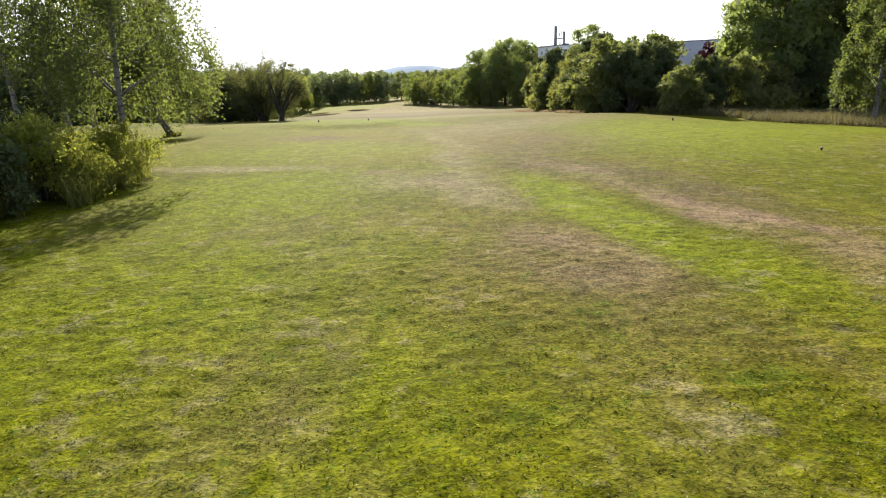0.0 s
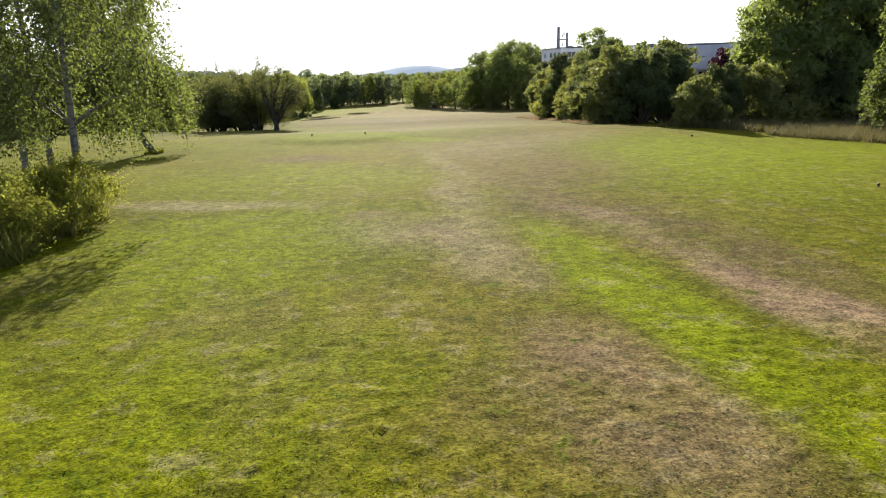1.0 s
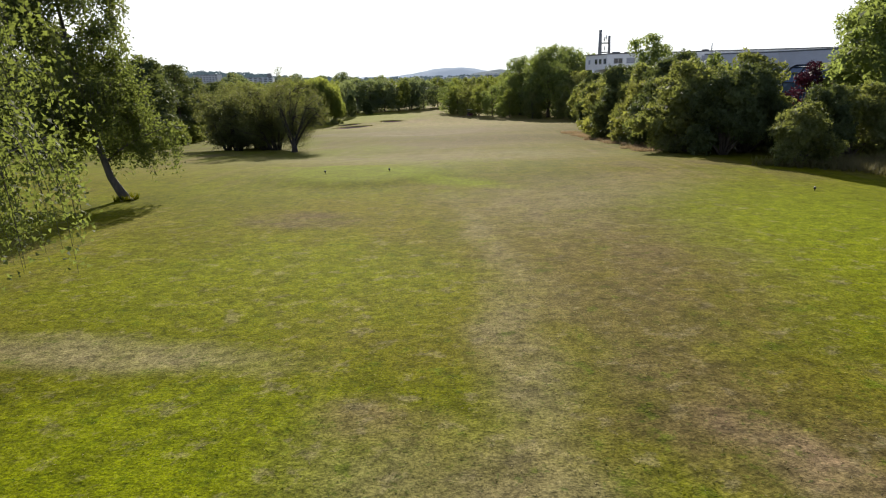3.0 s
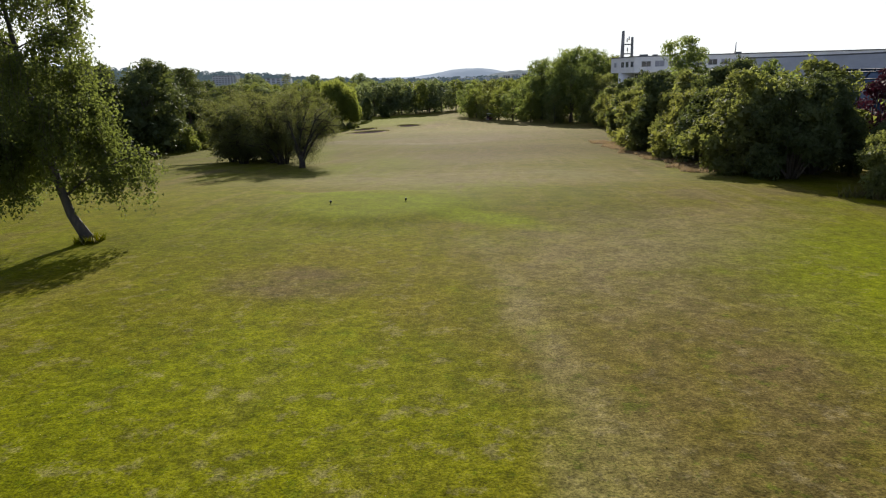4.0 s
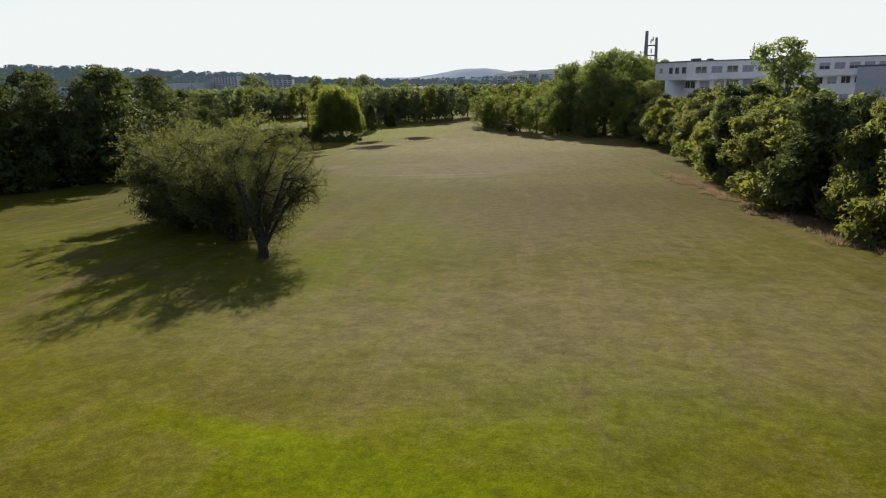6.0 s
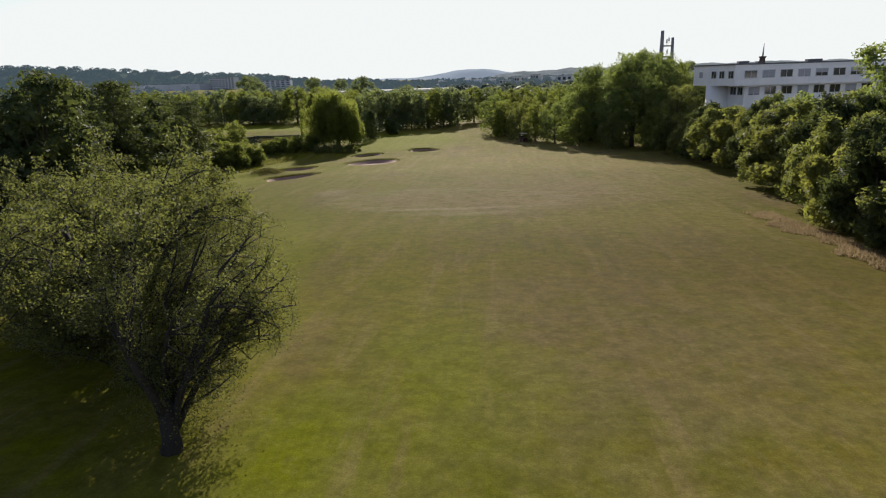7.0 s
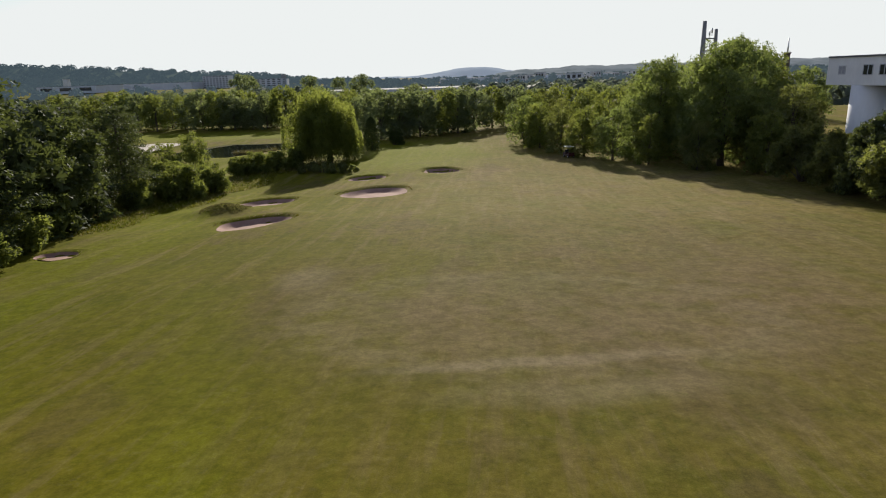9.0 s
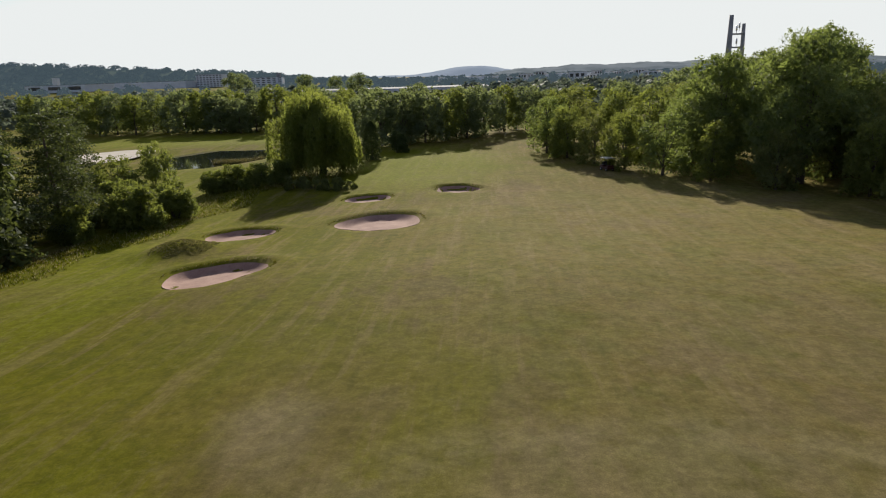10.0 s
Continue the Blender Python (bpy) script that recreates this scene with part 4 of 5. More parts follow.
HEDGE = [(15.3, 58.0, 1.0), (15.8, 62.5, 1.06), (15.4, 67.0, 1.0), (16.0, 71.5, 1.1), (15.5, 76.5, 1.08),
         (15.8, 81.5, 1.12), (15.6, 87.0, 1.15), (15.8, 92.0, 1.1), (16.5, 97.5, 1.05), (19.4, 103.0, 1.2), (21.4, 109.0, 1.32), (22.0, 115.5, 1.28),
         (22.6, 122.0, 1.32), (23.2, 128.5, 1.28), (23.6, 135.0, 1.3), (23.4, 141.5, 1.2), (23.2, 148.0, 1.2), (23.6, 155.0, 1.1), (22.4, 162.0, 1.05)]
HEDGE_BACK = [(20.6, 61.0, 1.1), (20.6, 70.0, 1.22), (21.0, 79.0, 1.25), (21.0, 89.0, 1.25), (22.5, 98.0, 1.2), (27.0, 112.0, 1.3), (27.6, 121.0, 1.3),
              (28.0, 131.0, 1.3), (28.0, 141.0, 1.2), (26.6, 149.0, 1.05), (25.0, 104.0, 1.1)]
spread_out([hedge_a, hedge_b, hedge_c], HEDGE, 5)
spread_out([back_a, back_b], HEDGE_BACK, 6)

# tall trees behind the rough on the right
tall = broad_tree("tall_tree", "tall dark broad-leaved tree behind the hedge", 16.0, 5.8, 1.5, 17, 26000, 0.20, L_WOOD, 61, trunk_r=0.35, group="tall trees on the right", inner=0.16)
spread_out([tall], [(31.6, 59.5, 1.0), (37.0, 63.0, 1.05), (43.0, 65.0, 1.0), (38.5, 71.0, 0.95)], 6, 0.97, 1.03)
spread_out([hedge_b, hedge_a, hedge_c], [(21.4, 52.0, 0.66), (24.8, 54.4, 0.76), (28.4, 56.4, 0.86), (32.6, 58.0, 0.92), (37.0, 59.5, 1.0), (41.6, 60.0, 1.05)], 7)
spread_out([hedge_b, hedge_a], [(16.3, 54.0, 0.80), (17.9, 47.2, 0.54), (19.2, 57.5, 0.9)], 4)
maroon = broad_tree("purple_tree", "small tree with deep purple leaves", 7.2, 2.4, 1.0, 9, 6000, 0.2, L_PURPLE, 62, trunk_r=0.14, category="purple tree")
stand(maroon, 27.2, 65.6, 0.98)
right_birch = birch("birch_tree", "young pale birch standing in rough grass", 12.5, 3.0, 1.5, 1.6, 24000, 0.15, 63, (0.2, 0.1), 0.15, twigs=400)
stand(right_birch, 26.6, 38.6, 0.86)

# trees round the white building and at the end of the hedgerow
round_tree = broad_tree("round_tree", "round-headed green tree beside the building", 13.4, 4.2, 3.0, 12, 9000, 0.24, L_WOOD, 64, trunk_r=0.25)
stand(round_tree, 25.9, 110.4, 1.0)
ash = broad_tree("ash_tree", "big spreading dark tree above the hedgerow", 15.5, 6.8, 2.0, 19, 30000, 0.20, L_WOOD, 65, trunk_r=0.4, group="trees at the end of the hedgerow")
wood_a = broad_tree("woodland_tree", "dark leafy woodland tree with foliage to the ground", 12.5, 5.4, 0.3, 14, 8200, 0.26, L_WOOD, 71, trunk_r=0.25, group="woodland edge")
wood_b = broad_tree("woodland_tree", "green woodland tree with an uneven crown", 11.5, 5.0, 0.3, 13, 8200, 0.26, L_HEDGE, 72, trunk_r=0.24, group="woodland edge")
wood_c = broad_tree("woodland_tree", "light green woodland tree in the sun", 12.0, 4.8, 0.4, 13, 8200, 0.26, L_LIGHT, 73, trunk_r=0.22, group="woodland edge")
far_a = broad_tree("far_tree", "leafy green tree in a far belt", 12.0, 5.4, 0.3, 12, 3200, 0.48, L_BELT, 74, trunk_r=0.25, group="far tree belts", sides=3)
far_b = broad_tree("far_tree", "light green tree in a far belt", 11.5, 4.8, 1.6, 12, 3400, 0.44, L_LIGHT, 75, trunk_r=0.24, group="far tree belts", sides=3)
far_c = broad_tree("far_tree", "dull green rounded tree in a far belt", 11.0, 5.6, 0.6, 12, 3200, 0.48, L_BELT, 76, trunk_r=0.22, group="far tree belts", sides=3)
spread_out([ash], [(19.0, 180.0, 1.12), (12.6, 190.5, 0.98), (25.5, 192.0, 1.05)], 8)
END_WOOD = [(21.5, 170.0, 0.66), (14.5, 176.0, 0.6), (9.0, 181.5, 0.62), (4.6, 187.0, 0.66), (1.0, 194.0, 0.70), (-2.2, 201.0, 0.72), (-5.5, 209.0, 0.72),
            (-8.2, 217.0, 0.78), (-6.0, 225.0, 0.9), (-2.0, 234.0, 0.95), (8.0, 208.0, 0.92), (11.5, 198.0, 0.9), (5.0, 220.0, 0.92), (14.0, 216.0, 1.0),
            (16.0, 202.0, 1.1), (24.0, 206.0, 1.15), (30.0, 196.0, 1.1), (25.6, 173.0, 0.88)]
# the lighter leaf is used more often here, standing in for sunlit crowns
spread_out([wood_c, wood_b, wood_c, wood_a], END_WOOD, 9)
spread_out([wood_b, wood_a], [(27.0, 179.0, 0.80), (32.5, 185.0, 0.78), (23.6, 182.0, 0.86)], 21)

# ---- wood at the end of the fairway ----
FAR_WOOD = [(-37.5, 240.0, 0.95), (-33.0, 243.0, 1.0), (-28.5, 247.0, 1.0), (-24.0, 252.0, 1.0), (-20.0, 259.0, 1.0), (-15.0, 268.0, 1.0), (-9.0, 272.0, 0.95),
            (-3.0, 270.0, 0.95), (4.0, 262.0, 1.0), (-42.0, 238.0, 1.0), (-47.0, 246.0, 1.0), (-53.0, 252.0, 0.95), (-36.0, 256.0, 1.05), (-26.0, 264.0, 1.05)]
spread_out([far_a, far_c, far_b], FAR_WOOD, 10)
spread_out([far_c, far_a], [(11.0, 245.0, 1.05), (20.0, 240.0, 1.1), (30.0, 232.0, 1.1), (14.0, 268.0, 1.0), (28.0, 262.0, 1.1), (42.0, 250.0, 1.1), (42.0, 225.0, 1.1)], 11)

# ---- pond side: willow, conifers, bushes, low hedge ----
weeping = willow("weeping_willow", "large weeping willow hanging to the grass", 12.8, 6.2, 71400, 81)
stand(weeping, -44.9, 199.0, 1.08)
cypress = conifer("cypress", "small dark columnar cypress beside the willow", 5.6, 1.35, 5000, 0.24, 82, L_DARK, True, "cypress")
stand(cypress, -39.4, 212.5, 1.22)
round_bush = bush("round_bush", "rounded dark evergreen bush on the grass", 4.2, 2.0, 7, 4000, 0.22, L_DARK, 83)
stand(round_bush, -36.4, 223.0, 1.05)
low_bush = bush("pond_bush", "leafy green bush on the pond bank", 4.6, 2.9, 9, 5600, 0.22, L_LIGHT, 84, "bushes on the pond bank")
spread_out([low_bush], [(-56.0, 164.0, 1.05), (-54.6, 170.0, 0.9), (-59.5, 168.0, 1.1), (-57.0, 185.4, 0.7), (-54.6, 187.4, 0.8), (-52.2, 190.0, 0.75), (-49.6, 193.0, 0.75), (-51.6, 200.5, 0.75), (-59.0, 158.0, 0.8)], 12)
spread_out([wood_c], [(-61.0, 178.0, 0.68), (-62.5, 172.0, 0.6)], 13)
low_hedge = bush("low_hedge", "low dark clipped bush in the willow shade", 1.6, 2.2, 7, 3500, 0.17, L_HEDGE, 85, "low bushes by the willow", "hedge")
spread_out([low_hedge], [(-40.0, 186.0, 1.0), (-43.0, 187.0, 1.0), (-46.0, 188.0, 1.05), (-38.2, 184.8, 0.8)], 14)

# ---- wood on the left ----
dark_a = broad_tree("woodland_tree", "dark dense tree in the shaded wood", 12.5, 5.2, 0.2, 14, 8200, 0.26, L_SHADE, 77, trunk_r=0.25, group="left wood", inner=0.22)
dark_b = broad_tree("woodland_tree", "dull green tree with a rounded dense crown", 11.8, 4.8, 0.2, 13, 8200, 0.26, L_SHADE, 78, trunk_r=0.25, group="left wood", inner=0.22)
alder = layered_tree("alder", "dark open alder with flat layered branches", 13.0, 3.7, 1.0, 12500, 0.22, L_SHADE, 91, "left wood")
LEFT_WOOD = [(-66.0, 148.0, 0.90), (-61.0, 159.5, 1.0), (-60.2, 147.0, 1.0), (-60.0, 139.5, 1.17), (-57.0, 131.5, 1.17), (-57.5, 123.0, 1.22), (-56.0, 116.0, 1.17),
             (-61.0, 112.5, 1.05), (-64.0, 107.0, 1.1), (-68.5, 101.5, 1.1), (-74.5, 96.5, 1.12), (-80.0, 91.0, 1.08), (-83.0, 82.0, 1.03), (-91.0, 78.0, 1.03),
             (-66.0, 130.0, 1.12), (-66.0, 117.0, 1.17), (-68.0, 104.0, 1.17), (-78.0, 98.0, 1.17), (-72.0, 142.0, 1.12), (-100.0, 76.0, 1.08)]
spread_out([dark_a, alder, dark_b], LEFT_WOOD, 15)
LEFT_BACK = [(-76.0, 110.0, 1.17), (-88.0, 94.0, 1.17), (-80.0, 125.0, 1.17), (-82.0, 150.0, 0.99), (-90.0, 165.0, 0.90), (-76.0, 164.0, 0.9), (-98.0, 110.0, 1.17), (-110.0, 90.0, 1.17)]
spread_out([far_a, far_c], LEFT_BACK, 16)
spread_out([low_bush], [(-57.4, 140.0, 0.9), (-53.6, 127.0, 0.8), (-53.2, 119.5, 0.9), (-56.8, 115.5, 0.9), (-60.2, 109.0, 0.9), (-64.6, 102.5, 0.9), (-70.5, 97.0, 0.9), (-56.4, 134.0, 1.1), (-62.5, 164.5, 0.8)], 17)
spread_out([alder], [(-72.0, 178.0, 1.0), (-66.8, 169.5, 0.95), (-65.5, 157.0, 1.05), (-62.8, 152.5, 1.0)], 20)

# ---- tree line across the pond ----
POND_LINE = [(-60.0 - 7.4 * i, 288.0 + 5.0 * ((i * 7) % 3) / 2, 1.0 + 0.06 * ((i * 5) % 4)) for i in range(15)]
spread_out([far_b, far_c, far_b], POND_LINE, 18)
spread_out([far_c, far_a], [(-98.5, 285.0, 1.0), (-102.0, 295.0, 1.05), (-92.0, 284.0, 0.9)], 22)
spread_out([far_a, far_b], [(-56.0 - 9.0 * i, 301.0 + 3.0 * ((i * 3) % 2), 0.98 + 0.04 * (i % 3)) for i in range(13)], 19)

# ---- far woods and town ----


HAZE = (0.55, 0.78, 1.0)                            # blue haze of distance, added to the backdrop as a faint glow


def far_woods():
    """Belts of far trees: clumps of leaves over the plain."""
    np.random.seed(7)
    near_belts, far_belts = ([], [], []), ([], [], [])
    belts = [(318, 420, -260, 150, 260, 9.0), (430, 620, -460, 300, 420, 9.0), (640, 1000, -800, 560, 520, 10.0), (1000, 1900, -1300, 1100, 620, 12.0)]
    for y0, y1, x0, x1, count, h in belts:
        X, Y = np.random.uniform(x0, x1, count), np.random.uniform(y0, y1, count)
        R = np.random.uniform(0.75, 1.3, count) * h * 0.5 * (1 + (y0 - 330) / 1600)
        H = np.random.uniform(0.75, 1.15, count) * h
        for x, y, r, hh in zip(X, Y, R, H):
            if (-180 < x < -15 and 520 < y < 600) or (-640 < x < -300 and 755 < y < 930):
                continue
            if -640 < x < -300 and 560 < y < 756:
                hh *= 0.8
            if y < 545 and -0.31 < (x + 18) / (y - 100) < -0.05:
                hh *= 0.45
            n = 90 if y < 620 else 45
            u = unit(n)
            u[:, 2] = np.abs(u[:, 2]) * 1.0
            z = gz(x, y) + hh * 0.12
            P, N, S = near_belts if y0 < 600 else far_belts
            rr = (0.75 + 0.35 * np.random.rand(n))[:, None]
            P.append(np.array([x, y, z]) + u * rr * np.array([r, r, hh * 0.85]))
            N.append(u + 0.6 * unit(n))
            S.append(np.random.uniform(0.5, 1.1, n) * r * 0.7)
    # trees along the ridge
    for x in np.random.uniform(-2300, -540, 900):
        top = float(np.interp(x, [-2600, -1420, -970, -626, -430], [90, 72, 44, 22, -6]))
        f = np.random.rand()
        n = 70
        u = unit(n)
        u[:, 2] = np.abs(u[:, 2])
        P, N, S = far_belts
        P.append(np.array([x, 1900 - 235 * f, -8 + (top + 8) * (1 - 0.95 * f ** 1.3)]) + u * np.array([13, 13, 10]) * np.random.uniform(0.6, 1.2))
        N.append(u + 0.6 * unit(n))
        S.append(np.random.uniform(2.8, 6, n))
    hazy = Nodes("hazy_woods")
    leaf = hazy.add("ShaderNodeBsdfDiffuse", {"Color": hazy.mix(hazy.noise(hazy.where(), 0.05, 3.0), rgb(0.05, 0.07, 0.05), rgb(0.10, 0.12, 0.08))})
    # a weak glow on the leaves paints the haze over them
    haze_glow = hazy.add("ShaderNodeEmission", {"Color": rgb(*HAZE), "Strength": 0.065})
    both = hazy.add("ShaderNodeAddShader", {0: leaf.outputs[0], 1: haze_glow.outputs[0]})
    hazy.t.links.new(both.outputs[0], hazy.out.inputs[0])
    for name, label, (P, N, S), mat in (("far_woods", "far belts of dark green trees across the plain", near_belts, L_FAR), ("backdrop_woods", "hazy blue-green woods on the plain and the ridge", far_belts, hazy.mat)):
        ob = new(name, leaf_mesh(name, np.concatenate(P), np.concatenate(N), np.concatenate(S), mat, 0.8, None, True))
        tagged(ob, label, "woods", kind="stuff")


far_woods()


def hills():
    """The far hills, three kilometres off and more."""
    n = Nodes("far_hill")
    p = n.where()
    # haze is put into the hill's pale blue base colour
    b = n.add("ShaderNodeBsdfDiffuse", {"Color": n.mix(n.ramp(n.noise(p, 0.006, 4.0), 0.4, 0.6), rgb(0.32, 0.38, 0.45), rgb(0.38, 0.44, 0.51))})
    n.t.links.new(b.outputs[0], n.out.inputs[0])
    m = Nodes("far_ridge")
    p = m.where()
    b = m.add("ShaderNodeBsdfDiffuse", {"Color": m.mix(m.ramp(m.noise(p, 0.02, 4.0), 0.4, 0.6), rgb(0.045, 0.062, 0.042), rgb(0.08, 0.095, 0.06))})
    # the ridge glows faintly to stand in for haze
    haze_glow = m.add("ShaderNodeEmission", {"Color": rgb(*HAZE), "Strength": 0.065})
    b = m.add("ShaderNodeAddShader", {0: b.outputs[0], 1: haze_glow.outputs[0]})
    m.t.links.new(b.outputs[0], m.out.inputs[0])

    def ridge(name, label, y, depth, x0, x1, shape, mat, jag):
        xs = np.linspace(x0, x1, 160)
        top = np.array([shape(x) for x in xs])
        top = top + jag * (np.sin(xs * 0.031) + 0.6 * np.sin(xs * 0.083 + 1) + 0.4 * np.sin(xs * 0.21 + 2))
        rows = []
        for f, h in ((-1, 0), (-0.55, 0.55), (-0.2, 0.93), (0, 1), (0.5, 0.6), (1, 0)):
            rows.append(np.stack([xs, np.full_like(xs, y + f * depth), -7.7 + (top + 7.7) * h], -1))
        V = np.stack(rows, 0).reshape(-1, 3)
        i = np.arange(5)[:, None] * 160 + np.arange(159)[None, :]
        F = np.stack([i, i + 1, i + 161, i + 160], -1).reshape(-1, 4)
        tagged(new(name, raw_mesh(name, V, F, mat, True)), label, "hill", kind="structure")

    ridge("backdrop_hill", "wooded hill on the horizon in pale blue haze", 3500, 400, -1500, 2600,
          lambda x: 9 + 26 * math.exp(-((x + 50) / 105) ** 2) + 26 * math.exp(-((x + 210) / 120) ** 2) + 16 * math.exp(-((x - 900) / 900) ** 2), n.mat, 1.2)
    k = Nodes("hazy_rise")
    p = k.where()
    # haze lightens the base colour of the rise
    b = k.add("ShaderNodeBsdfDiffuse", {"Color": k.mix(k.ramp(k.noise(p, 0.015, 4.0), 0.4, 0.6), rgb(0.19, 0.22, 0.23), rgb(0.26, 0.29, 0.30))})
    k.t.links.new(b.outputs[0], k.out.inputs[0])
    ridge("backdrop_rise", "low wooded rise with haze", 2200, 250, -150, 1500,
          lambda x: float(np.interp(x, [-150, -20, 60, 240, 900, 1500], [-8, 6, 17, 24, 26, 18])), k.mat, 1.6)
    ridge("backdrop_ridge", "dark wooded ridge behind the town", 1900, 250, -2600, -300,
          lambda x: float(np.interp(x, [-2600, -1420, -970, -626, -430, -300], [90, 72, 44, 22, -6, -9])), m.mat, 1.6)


hills()


def building(name, label, category, footprint, z0, z1, wallmat, roof=0.2):
    """A flat-roofed block on a footprint of corner points, with a roof edge."""
    ob = thing(name, label, category)
    bm = bmesh.new()
    low = [bm.verts.new((x, y, z0)) for x, y in footprint]
    top = [bm.verts.new((x, y, z1)) for x, y in footprint]
    n = len(footprint)
    for i in range(n):
        bm.faces.new((low[i], low[(i + 1) % n], top[(i + 1) % n], top[i]))
    bm.faces.new(top)
    bmesh.ops.recalc_face_normals(bm, faces=bm.faces[:])
    part("wall", bm, wallmat, ob)
    rb = bmesh.new()
    c = np.mean(np.array(footprint), 0)
    ring = [(x + 0.12 * np.sign(x - c[0]), y + 0.12 * np.sign(y - c[1])) for x, y in footprint]
    a = [rb.verts.new((x, y, z1 + 0.004)) for x, y in ring]
    b = [rb.verts.new((x, y, z1 + roof)) for x, y in ring]
    for i in range(n):
        rb.faces.new((a[i], a[(i + 1) % n], b[(i + 1) % n], b[i]))
    rb.faces.new(b)
    rb.faces.new(a[::-1])
    bmesh.ops.recalc_face_normals(rb, faces=rb.faces[:])
    part("roof", rb, ROOF, ob)
    return ob


def facade_window(parent, a, b, u, z0, z1, w, shutter=0.0):
    """A framed window on the wall from a to b, u metres along it; shutter: share that is shut."""
    a, b = Vector((*a, 0)), Vector((*b, 0))
    d = (b - a).normalized()
    out = Vector((d.y, -d.x, 0))
    if out.dot(Vector((-1, -1, 0))) < 0:
        out = -out
    m = Matrix(((d.x, -out.x, 0, 0), (d.y, -out.y, 0, 0), (0, 0, 1, 0), (0, 0, 0, 1)))
    m.translation = a + d * u
    fr = bmesh.new()
    t = 0.09
    box(fr, -w / 2, -0.06, z0, -w / 2 + t, 0.05, z1)
    box(fr, w / 2 - t, -0.06, z0, w / 2, 0.05, z1)
    box(fr, -w / 2 + t, -0.06, z0, w / 2 - t, 0.05, z0 + t)
    box(fr, -w / 2 + t, -0.06, z1 - t, w / 2 - t, 0.05, z1)
    box(fr, -0.04, -0.055, z0 + t, 0.04, 0.05, z1 - t)
    bmesh.ops.transform(fr, matrix=m, verts=fr.verts[:])
    win = part("window", fr, FRAME, parent)
    pb = bmesh.new()
    box(pb, -w / 2 + t, -0.03, z0 + t, w / 2 - t, 0.0, z1 - t)
    bmesh.ops.transform(pb, matrix=m, verts=pb.verts[:])
    part("pane", pb, GLASS, win)
    if shutter:
        sb = bmesh.new()
        box(sb, -w / 2 + t, -0.05, z1 - t - shutter * (z1 - z0 - 2 * t), w / 2 - t, -0.035, z1 - t)
        bmesh.ops.transform(sb, matrix=m, verts=sb.verts[:])
        part("shutter", sb, SHUTTER, win)


def white_building():
    A, B, C, D = (26.2, 167.0), (28.8, 155.2), (88.0, 167.3), (86.0, 188.0)
    up = building("office_building", "white flat-roofed office block with rows of shuttered windows", "building", [A, B, C, D, (34.0, 180.0)], 5.0, 8.12, WALL)
    # lower storeys, set back under the overhanging end
    low = bmesh.new()
    A2, B2, C2 = (29.4, 164.6), (31.0, 156.8), (87.6, 168.4)
    pts = [A2, B2, C2, (85.0, 186.0), (36.0, 178.0)]
    lo, hi = [low.verts.new((x, y, -3.6)) for x, y in pts], [low.verts.new((x, y, 4.996)) for x, y in pts]
    for i in range(5):
        low.faces.new((lo[i], lo[(i + 1) % 5], hi[(i + 1) % 5], hi[i]))
    bmesh.ops.recalc_face_normals(low, faces=low.faces[:])
    part("lower_wall", low, WALL, up)
    col = bmesh.new()
    tube(col, [(28.9, 162.6, -3.6), (28.9, 162.6, 0.5), (28.9, 162.6, 4.996)], [1.8, 1.8, 1.8], 28)
    part("column", col, WALL, up, "round white stair tower")
    facade_window(up, A, B, 2.4, 6.2, 7.2, 1.1, 1.0)
    for u in (6.3, 8.6, 11.1):
        facade_window(up, A, B, u, 6.1, 7.3, 1.45)
    facade_window(up, A2, B2, 5.0, 3.5, 4.8, 1.7)
    facade_window(up, A2, B2, 6.9, 3.5, 4.8, 1.5)
    for i in range(18):
        facade_window(up, B, C, 2.6 + 2.95 * i, 6.1, 7.3, 2.1, 0.0 if i in (0, 2, 5) else 0.55 + 0.42 * ((i * 3) % 2))
        facade_window(up, B2, C2, 1.6 + 2.75 * i, 3.5, 4.8, 1.9, 0.0 if i % 3 else 0.9)
        facade_window(up, B2, C2, 1.6 + 2.75 * i, 0.2, 1.6, 1.9, 0.0 if i % 2 else 0.9)
    for x, y, w, h in ((31.0, 160.0, 1.6, 0.4), (33.6, 159.2, 0.9, 0.3), (42.0, 161.0, 2.2, 0.4), (52.0, 163.0, 1.2, 0.35)):
        vent = bmesh.new()
        box(vent, x, y, 8.3, x + w, y + 1.1, 8.33 + h, 0.04)
        part("roof_vent", vent, ROOF, up)


white_building()


